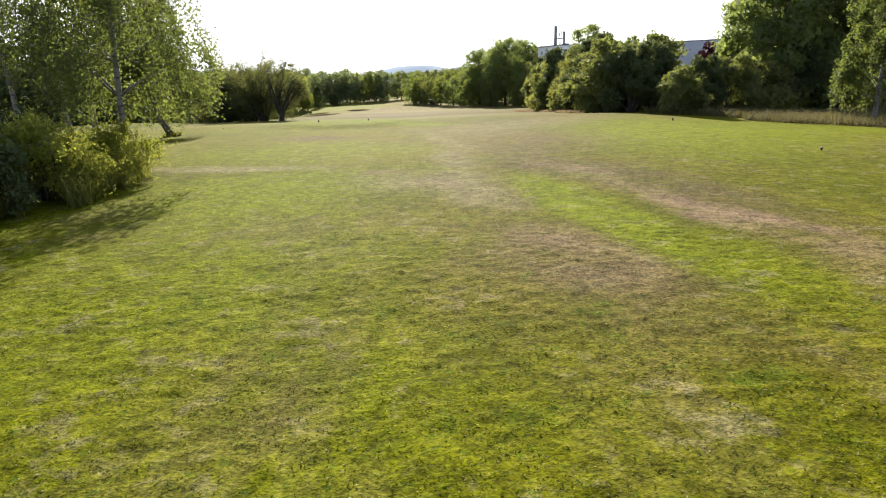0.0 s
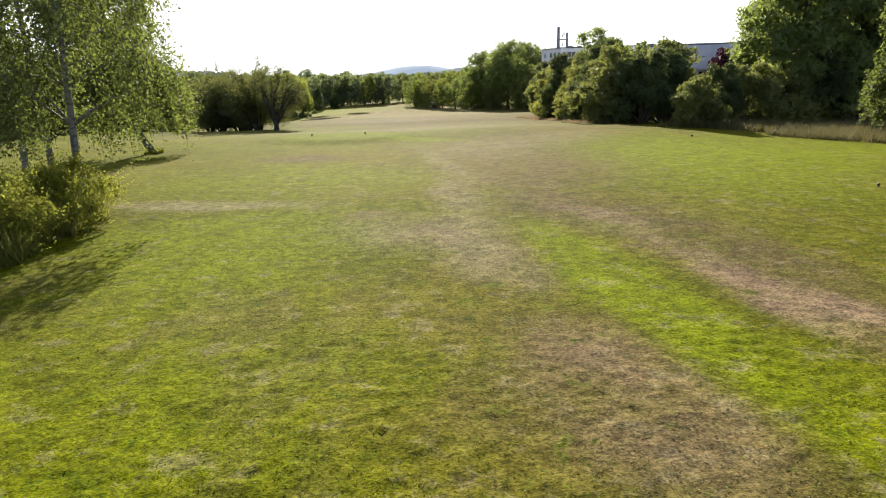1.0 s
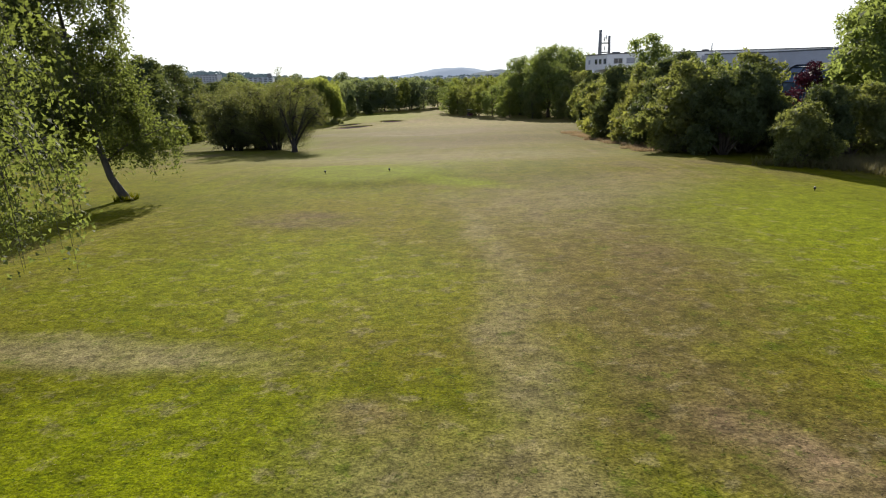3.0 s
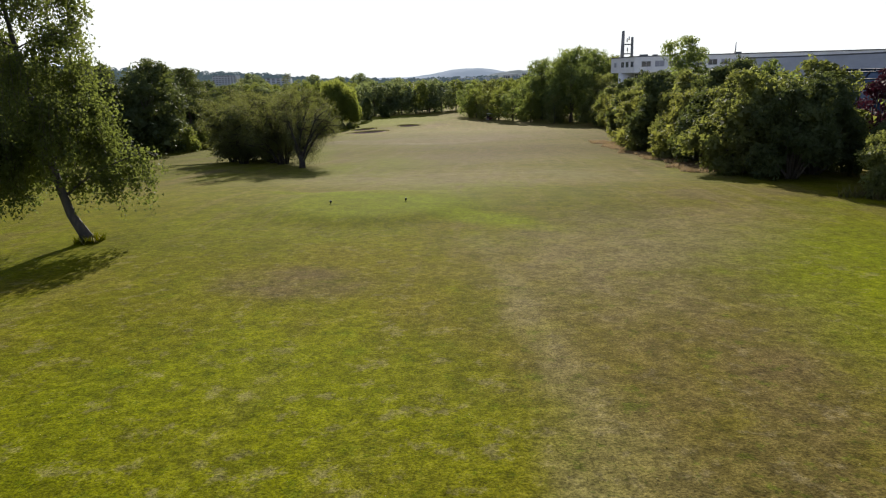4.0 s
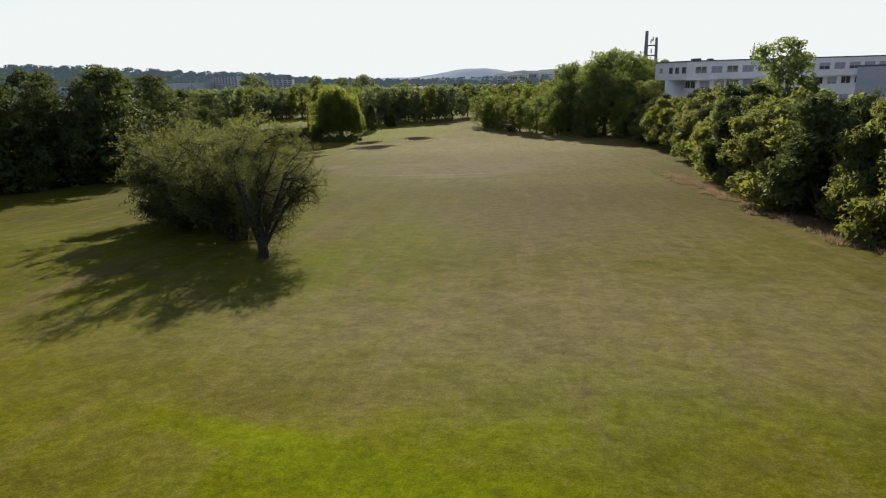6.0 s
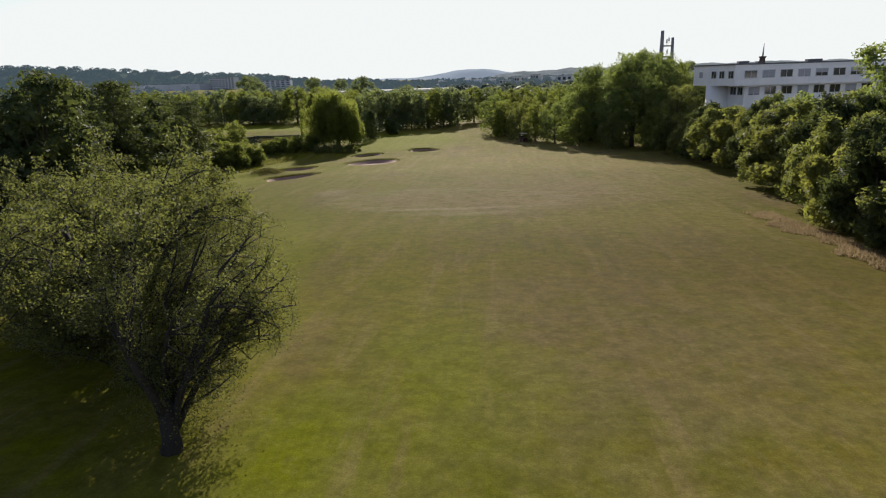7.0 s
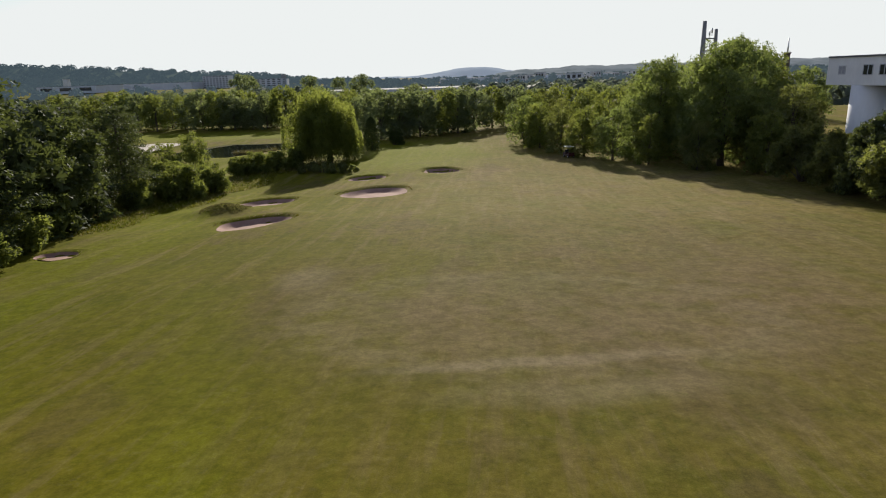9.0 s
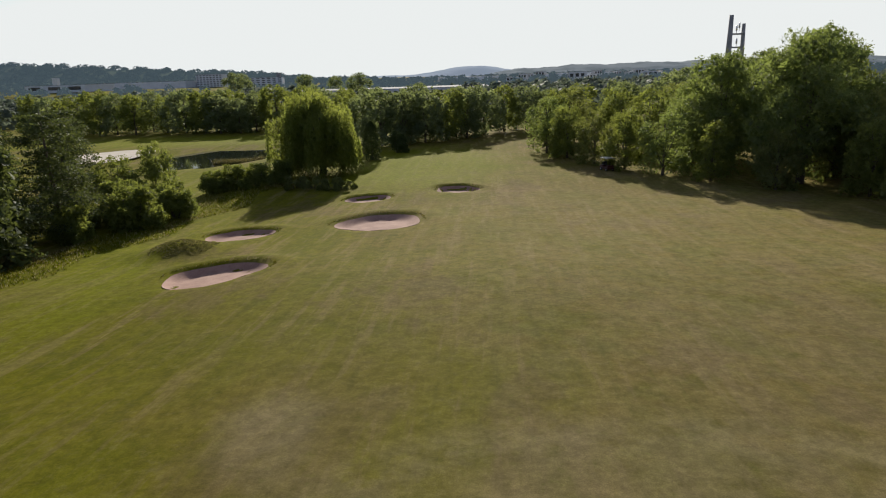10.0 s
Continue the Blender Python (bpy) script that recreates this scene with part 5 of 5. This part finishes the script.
def grey_wing():
    A, B, C = (35.5, 113.8), (46.0, 112.5), (60.0, 88.0)
    ob = building("office_wing", "long pale grey windowless wing with a glazed hall", "building", [A, B, C, (74.0, 96.0), (66.0, 128.0), (47.0, 126.0)], 2.6, 6.55, WALL_GREY)
    low = bmesh.new()
    pts = [(36.5, 115.0), (46.4, 113.8), (60.2, 89.6), (73.0, 97.0), (65.0, 126.0), (47.5, 124.0)]
    lo, hi = [low.verts.new((x, y, -3.8)) for x, y in pts], [low.verts.new((x, y, 2.6)) for x, y in pts]
    for i in range(6):
        low.faces.new((lo[i], lo[(i + 1) % 6], hi[(i + 1) % 6], hi[i]))
    bmesh.ops.recalc_face_normals(low, faces=low.faces[:])
    part("lower_wall", low, WALL, ob)
    for i in range(5):
        facade_window(ob, pts[0], pts[1], 1.4 + 1.9 * i, 0.4, 2.3, 1.5)
    # sloping glazed hall on the long side
    a, b = Vector((47.4, 109.6, 0)), Vector((54.6, 97.0, 0))
    d = (b - a).normalized()
    o = Vector((-d.y, d.x, 0))
    if o.dot(Vector((-1, -1, 0))) < 0:
        o = -o
    prof = [(0.02, 4.6), (1.2, 4.3), (2.2, 3.4), (2.8, 2.2), (3.0, 0.6), (3.0, -3.6)]
    for (p0, z0), (p1, z1) in zip(prof, prof[1:]):
        for i in range(7):
            gl = bmesh.new()
            g0, g1 = a + (b - a) * (i / 7), a + (b - a) * ((i + 1) / 7)
            vs = [[gl.verts.new(q + o * (p - t) + Vector((0, 0, z - t))) for q, p, z in ((g0, p0, z0), (g1, p0, z0), (g1, p1, z1), (g0, p1, z1))] for t in (0.0, 0.02)]
            for q in (vs[0], vs[1][::-1]):
                gl.faces.new(q)
            for k in range(4):
                gl.faces.new((vs[0][k], vs[1][k], vs[1][(k + 1) % 4], vs[0][(k + 1) % 4]))
            bmesh.ops.recalc_face_normals(gl, faces=gl.faces[:])
            part("pane", gl, BLUE_GLASS, ob, "blue-tinted glass pane")
    for i in range(8):
        q = a + (b - a) * (i / 7)
        bar = bmesh.new()
        tube(bar, [q + o * (p + 0.06) + Vector((0, 0, z + 0.05)) for p, z in prof], [0.09] * 6, 4)
        part("glazing_bar", bar, BLACK, ob, "dark steel glazing bar")
    for p, z in prof[:5]:
        bar = bmesh.new()
        tube(bar, [a + o * (p + 0.06) + Vector((0, 0, z + 0.05)), b + o * (p + 0.06) + Vector((0, 0, z + 0.05))], [0.08, 0.08], 4)
        part("glazing_bar", bar, BLACK, ob, "dark steel glazing bar")


grey_wing()


def mast():
    ob = thing("radio_mast", "twin grey concrete mast with antenna brackets", "mast")
    bm = bmesh.new()
    tube(bm, [(0, 0, 0), (0, 0, 16), (0.1, 0, 30.4)], [1.15, 0.95, 0.65], 10)
    part("tall_shaft", bm, CONCRETE, ob)
    bm = bmesh.new()
    tube(bm, [(4.6, 0.5, 0), (4.5, 0.5, 14), (4.3, 0.5, 27.7)], [0.9, 0.75, 0.55], 10)
    part("short_shaft", bm, CONCRETE, ob)
    for z in (10.0, 15.5, 20.2, 24.3):
        bm = bmesh.new()
        box(bm, 0.5, -0.25, z, 4.2, 0.35, z + 0.5, 0.05)
        part("bracket", bm, CONCRETE, ob)
    for x, z in ((1.9, 25.6), (2.7, 26.4), (2.2, 21.6), (1.6, 17.0), (3.0, 17.4)):
        bm = bmesh.new()
        tube(bm, [(x, -0.3, z), (x, -0.3, z + 0.9), (x, -0.3, z + 1.6)], [0.28, 0.28, 0.2], 8)
        tube(bm, [(x, -0.3, z - 1.0), (x, -0.3, z)], [0.08, 0.08], 6)
        part("antenna", bm, STEEL, ob)
    ob.matrix_basis = pose(58.6, 320.6, gz(58.6, 320.6), 0, 0, 0)


mast()


def block(name, label, x, y, w, d, h, wallmat, turn=0.0, rows=0, cols=0, category="building"):
    ob = building(name, label, category, [(-w / 2, -d / 2), (w / 2, -d / 2), (w / 2, d / 2), (-w / 2, d / 2)], 0.0, h, wallmat)
    for r in range(rows):
        for c in range(cols):
            bm = bmesh.new()
            u, z = -w / 2 + w * (c + 0.5) / cols, h * (r + 0.35) / rows
            box(bm, u - w / cols * 0.3, -d / 2 - 0.08, z, u + w / cols * 0.3, -d / 2 + 0.1, z + h / rows * 0.45)
            part("window", bm, GLASS, ob)
    ob.matrix_basis = pose(x, y, gz(x, y) - 0.2, 0, 0, turn)
    return ob


def far_town():
    stack = thing("chimney_stack", "tall brown factory chimney with a pale rod for smoke", "chimney")
    bm = bmesh.new()
    tube(bm, [(0, 0, 0), (0, 0, 12.0), (0, 0, 23.0), (0, 0, 23.6), (0, 0, 24.4)], [3.1, 2.6, 2.2, 2.9, 2.9], 14)
    part("shaft", bm, BRICK, stack)
    # a solid rod stands in for the chimney's smoke plume
    bm = bmesh.new()
    tube(bm, [(0, 0, 24.0), (0.2, 0, 29.0), (0.1, 0, 35.0)], [0.7, 0.55, 0.35], 6)
    part("rod", bm, STEEL, stack, "pale thin rod in place of smoke")
    stack.matrix_basis = pose(217.0, 622.0, gz(217.0, 622.0) - 0.2)
    block("factory", "long low factory with a pale flat roof", -96.0, 560.0, 150.0, 60.0, 7.0, WALL_GREY, 3, 1, 30, "factory")
    block("warehouse", "long beige hall beyond the trees", -495.0, 800.0, 88.0, 40.0, 8.0, FAR_WALL, -14, 1, 3, "warehouse")
    block("warehouse", "long grey hall under the wooded ridge", -455.0, 900.0, 130.0, 40.0, 8.5, FAR_WALL, -8, 0, 0, "warehouse")
    block("apartment_block", "grey apartment block with rows of windows", -372.0, 900.0, 34.0, 16.0, 15.5, FAR_WALL, 0, 6, 8, "apartments")
    block("apartment_block", "dull grey apartment block far off", -300.0, 900.0, 40.0, 16.0, 14.5, FAR_WALL, 8, 6, 6, "apartments")
    block("tower", "slim grey tower above the far trees", -288.0, 910.0, 5.0, 5.0, 20.5, CONCRETE, 0, 0, 0, "tower")
    block("water_tower", "pale slender water tower on the hillside", -552.0, 860.0, 6.0, 6.0, 17.0, FAR_WALL, 0, 0, 0, "tower")
    for x, y, s in ((-104.0, 515.0, 1.6), (-262.0, 700.0, 2.0), (-285.0, 780.0, 1.8), (-228.0, 640.0, 1.5), (-170.0, 620.0, 1.7), (-150.0, 640.0, 1.5)):
        again(far_c, x, y, s, x, 1.0, 0.05, "big rounded tree far off on the plain")
    random.seed(33)
    for i in range(18):
        x, y = random.uniform(-40, 330), random.uniform(620, 1150)
        tall = random.uniform(9.5, 13.5) + 0.004 * (y - 600)
        ob = block("house", "small pale house among the far trees", x, y, random.uniform(9, 18), 10.0, tall, (WALL_GREY, FAR_WALL, WALL_GREY)[i % 3], random.uniform(-25, 25), 2, 3, "house")
        tagged(ob, group="far houses")
    block("warehouse", "far white industrial hall", 150.0, 1250.0, 190.0, 60.0, 11.0, WALL, 0, 0, 0, "warehouse")
    block("warehouse", "far grey industrial hall", 330.0, 1150.0, 160.0, 60.0, 11.0, WALL_GREY, 0, 0, 0, "warehouse")
    block("warehouse", "far pale hall with a flat roof", -60.0, 1300.0, 110.0, 50.0, 10.0, WALL, 0, 0, 0, "warehouse")


far_town()

# ---- things on the grass ----


def tee_marker(x, y, label, s=1.0):
    ob = thing("tee_marker", label, "tee marker", "tee markers")
    bm = bmesh.new()
    tube(bm, [(0, 0, -0.05), (0, 0, 0.03), (0, 0, 0.06)], [0.02, 0.022, 0.03], 8)
    part("spike", bm, BLACK, ob)
    bm = bmesh.new()
    bmesh.ops.create_uvsphere(bm, u_segments=14, v_segments=9, radius=0.07)
    bmesh.ops.scale(bm, vec=(1, 1, 1.15), verts=bm.verts[:])
    bmesh.ops.translate(bm, vec=(0, 0, 0.125), verts=bm.verts[:])
    for f in bm.faces:
        f.smooth = True
    head = part("head", bm, BLACK, ob)
    bm = bmesh.new()
    tube(bm, [(-0.01, -0.02, 0.196), (0.0, -0.02, 0.214)], [0.035, 0.02], 10)
    part("cap", bm, CREAM, head, "small pale cap")
    ob.matrix_basis = pose(x, y, gz(x, y)) @ Matrix.Diagonal((s, s, s, 1))


tee_marker(-8.45, 45.0, "small black ball tee marker on lush grass", 0.78)
tee_marker(-5.0, 45.7, "small black ball tee marker on lush grass", 0.78)
tee_marker(13.9, 37.6, "small dark tee marker on yellow-green turf near rough grass", 0.8)
tee_marker(12.6, 20.6, "small dark marker on sunlit yellow-green turf", 0.6)


def golf_buggy(x, y, turn):
    ob = thing("golf_buggy", "dark golf buggy with a pale roof in tree shade", "golf buggy")
    bm = bmesh.new()
    box(bm, -0.58, -1.1, 0.28, 0.58, 1.1, 0.55, 0.05)
    box(bm, -0.55, 0.55, 0.5, 0.55, 1.12, 0.85, 0.08)
    box(bm, -0.56, -1.1, 0.5, 0.56, -0.3, 0.78, 0.05)
    part("body", bm, RED, ob)
    bm = bmesh.new()
    box(bm, -0.52, -0.55, 0.78, 0.52, 0.0, 0.9, 0.04)
    box(bm, -0.52, -0.62, 0.88, 0.52, -0.5, 1.25, 0.04)
    part("seat", bm, BLACK, ob)
    bm = bmesh.new()
    box(bm, -0.62, -0.95, 1.78, 0.62, 0.85, 1.86, 0.03)
    part("roof", bm, CREAM, ob, "pale plastic roof")
    for px, py in ((-0.52, -0.85), (0.52, -0.85), (-0.52, 0.7), (0.52, 0.7)):
        bm = bmesh.new()
        tube(bm, [(px, py, 0.7), (px, py, 1.3), (px * 1.02, py, 1.79)], [0.025] * 3, 6)
        part("post", bm, BLACK, ob)
    for px, py in ((-0.5, -0.75), (0.5, -0.75), (-0.5, 0.75), (0.5, 0.75)):
        bm = bmesh.new()
        tube(bm, [(px - 0.1, py, 0.23), (px - 0.08, py, 0.23), (px + 0.08, py, 0.23), (px + 0.1, py, 0.23)], [0.19, 0.23, 0.23, 0.19], 16)
        tyre = part("wheel", bm, RUBBER, ob)
        bm = bmesh.new()
        tube(bm, [(px - 0.11, py, 0.23), (px + 0.11, py, 0.23)], [0.12, 0.12], 12)
        part("rim", bm, STEEL, tyre)
    bm = bmesh.new()
    tube(bm, [(-0.25, 0.55, 0.8), (-0.25, 0.35, 1.05)], [0.025, 0.025], 6)
    bmesh.ops.create_cone(bm, cap_ends=True, segments=14, radius1=0.17, radius2=0.16, depth=0.03, matrix=pose(-0.25, 0.33, 1.07, 55, 0, 0))
    part("steering_wheel", bm, BLACK, ob)
    ob.matrix_basis = pose(x, y, gz(x, y), 0, 0, turn)


golf_buggy(-1.6, 193.4, 200)

# ---- grass ----


def tufts(name, label, x0, x1, y0, y1, count, height, width, seed, keep=None, blades=3, material=None):
    np.random.seed(seed)
    X, Y = np.random.uniform(x0, x1, count), np.random.uniform(y0, y1, count)
    if keep is not None:
        k = keep(X, Y)
        X, Y = X[k], Y[k]
    n = len(X) * blades
    X, Y = np.repeat(X, blades) + np.random.normal(size=n) * width * 1.4, np.repeat(Y, blades) + np.random.normal(size=n) * width * 1.4
    Z = ground_z(X, Y) - 0.006
    a, lean = np.random.rand(n) * 2 * np.pi, np.random.uniform(0.25, 1.1, n)
    h = height * np.random.uniform(0.5, 1.3, n)
    w = width * np.random.uniform(0.6, 1.3, n)
    c, s = np.cos(a), np.sin(a)
    base = np.stack([X, Y, Z], -1)
    side = np.stack([-s * w, c * w, 0 * w], -1)
    tip = base + np.stack([c * h * lean, s * h * lean, h], -1)
    V = np.stack([base - side, base + side, tip], 1).reshape(-1, 3)
    ob = new(name, raw_mesh(name, V, np.arange(3 * n).reshape(-1, 3), material or BLADES))
    return tagged(ob, label, "grass", kind="stuff")


def value_noise(x, y, seed):
    """Smooth random bumps, one to a metre."""
    table = np.random.RandomState(seed).rand(256, 256)
    i, j = np.floor(x).astype(int), np.floor(y).astype(int)
    u, v = x - i, y - j
    u, v = u * u * (3 - 2 * u), v * v * (3 - 2 * v)
    a, b = table[i % 256, j % 256], table[(i + 1) % 256, j % 256]
    c, d = table[i % 256, (j + 1) % 256], table[(i + 1) % 256, (j + 1) % 256]
    return (a * (1 - u) + b * u) * (1 - v) + (c * (1 - u) + d * u) * v


def sod_height(x, y):
    """The height of the tussocks of the near turf."""
    n = 0.45 * value_noise(x * 8.3, y * 8.3, 3) + 0.35 * value_noise(x * 15.1 + 7, y * 15.1, 4) + 0.2 * value_noise(x * 27.0, y * 27.0, 5)
    h = 0.066 * np.clip(n - 0.22, 0, None) ** 1.2 * (0.5 + value_noise(x * 1.3, y * 1.3, 6))
    edge = smoothstep(8.6, 7.0, np.abs(x)) * smoothstep(13.0, 9.5, y) * smoothstep(1.5, 2.0, y)
    return (h + 0.004) * edge - 0.02 * (1 - edge)


def build_sod():
    """Near turf as a sheet of small tussocks."""
    xs, ys = np.arange(-8.6, 8.6, 0.058), np.arange(1.5, 13.0, 0.058)
    X, Y = np.meshgrid(xs, ys)
    V = np.stack([X, Y, ground_z(X, Y) + sod_height(X, Y)], -1).reshape(-1, 3)
    i = np.arange(len(ys) - 1)[:, None] * len(xs) + np.arange(len(xs) - 1)[None, :]
    F = np.stack([i, i + 1, i + 1 + len(xs), i + len(xs)], -1).reshape(-1, 4)
    tagged(new("tussock_turf", raw_mesh("tussock_turf", V, F, TURF, True)), "uneven tussocky turf, green with straw patches", "grass", kind="stuff")


build_sod()


def turf_leaves(name, label, x0, x1, y0, y1, count, size, seed, fade):
    """Short mown turf: small leaves that stand in uneven clumps."""
    np.random.seed(seed)
    X, Y = np.random.uniform(x0, x1, count), np.random.uniform(y0, y1, count)
    clump = np.sin(X * 5.1 + 2 * np.sin(Y * 3.3)) + np.sin(Y * 6.3 + 2 * np.sin(X * 4.1)) + 1.2 * np.sin(X * 1.7 + Y * 2.1)
    k = np.random.rand(count) < (0.62 + 0.16 * clump) * (1 - smoothstep(fade, y1, Y)) * (1 - smoothstep(0.75 * x1, x1, np.abs(X)) * (y0 > 10))
    X, Y, clump = X[k], Y[k], clump[k]
    n = len(X)
    P = np.stack([X, Y, ground_z(X, Y) + np.maximum(sod_height(X, Y), 0) + size * 0.3 * np.random.rand(n) + 0.003], -1)
    N = np.stack([0.3 * np.random.normal(size=n), 0.3 * np.random.normal(size=n), 0.9 + 0 * X], -1)
    ob = new(name, leaf_mesh(name, P, N, size * np.random.uniform(0.5, 1.3, n), BLADES, 0.42))
    return tagged(ob, label, "grass", kind="stuff")


turf_leaves("short_grass", "short sunlit turf of green and straw leaves", -8, 8, 2.2, 12, 90000, 0.026, 101, 7)
turf_leaves("short_grass", "short sunlit turf of green and straw leaves", -12, 12, 10.5, 30, 50000, 0.036, 102, 13)


def lips(X, Y):
    k = np.zeros(len(X), bool)
    for i, (cx, cy, rx, ry, dep) in enumerate(BUNKERS):
        d = ellipse_d(X, Y, cx, cy, rx, ry, i)
        k |= (d > 0.985) & (d < 1.045) & (Y > cy - 0.1 * ry)
    return k


tufts("lip_grass", "rough dark grass fringe on the bunker lips", -56, -17, 128, 185, 160000, 0.10, 0.02, 105, lips)
ROUGH = leaf_material("rough_grass", rgb(0.060, 0.085, 0.016), rgb(0.170, 0.125, 0.066), rgb(0.22, 0.19, 0.07), 0.4)
DRY_GRASS = leaf_material("dry_grass", rgb(0.170, 0.130, 0.060), rgb(0.380, 0.270, 0.175), rgb(0.46, 0.34, 0.19), 0.45)
YELLOW_GRASS = leaf_material("yellow_grass", rgb(0.110, 0.130, 0.020), rgb(0.210, 0.190, 0.070), rgb(0.36, 0.36, 0.08), 0.5)
DARK_ROUGH = leaf_material("dark_rough_grass", rgb(0.080, 0.082, 0.024), rgb(0.150, 0.130, 0.055), rgb(0.22, 0.20, 0.06), 0.4)
tufts("rough_grass", "long dry uncut grass below the trees", 14.5, 46, 28, 58, 26000, 0.5, 0.022, 106,
      lambda X, Y: (X > 20.2 + 0.5 * np.sin(Y * 0.9) - 5.2 * smoothstep(43, 47, Y)) & (Y < 47.5 + 0.55 * (X - 17)) & (Y > 43.5 - 1.1 * (X - 17)), 4, ROUGH)
tufts("dry_grass", "dry pinkish uncut grass at the foot of the hedgerow", 10.6, 14.2, 58, 104, 9000, 0.24, 0.016, 107, lambda X, Y: X > 12.0 + 0.5 * np.sin(0.7 * Y) + 0.35 * np.sin(1.9 * Y), 4, DRY_GRASS)
tufts("bank_grass", "uncut green grass on the pond bank", -58, -46, 132, 192, 9000, 0.25, 0.03, 108, lambda X, Y: X < -53.0 + 0.12 * (Y - 150) + np.sin(Y * 0.4), 4, BLADES)
tufts("reeds", "low strip of reeds standing in the pond", -73, -61, 217, 223, 6000, 1.3, 0.03, 111, lambda X, Y: np.hypot((X + 67.0) / 4.6, (Y - 219.7 - 0.2 * (X + 67)) / 1.0) < 1, 4, ROUGH)
tufts("rough_mound", "dark uncut grass on a mound between bunkers", -49, -41.5, 149.5, 158, 2600, 0.11, 0.03, 112, lambda X, Y: np.hypot((X + 45.4) / 2.7, (Y - 153.6) / 2.9) < 1 + 0.15 * np.sin(3 * X), 4, DARK_ROUGH)
tufts("tall_grass", "tall yellow grass stems among the shrubs", -14.5, -8.2, 9.0, 21.5, 9000, 0.85, 0.012, 113, lambda X, Y: (X < -9.0 - 0.2 * np.abs(Y - 17.8) + 0.35 * np.sin(1.7 * Y)) & (np.sin(2.3 * X + Y) + np.sin(1.9 * Y) > -0.6), 4, YELLOW_GRASS)
tufts("foot_grass", "uncut tuft of grass round the birch foot", -16.8, -15.7, 38.2, 39.2, 200, 0.26, 0.02, 110, lambda X, Y: np.hypot(X + 16.25, Y - 38.7) < 0.5, 4, BLADES)
clear_marks()
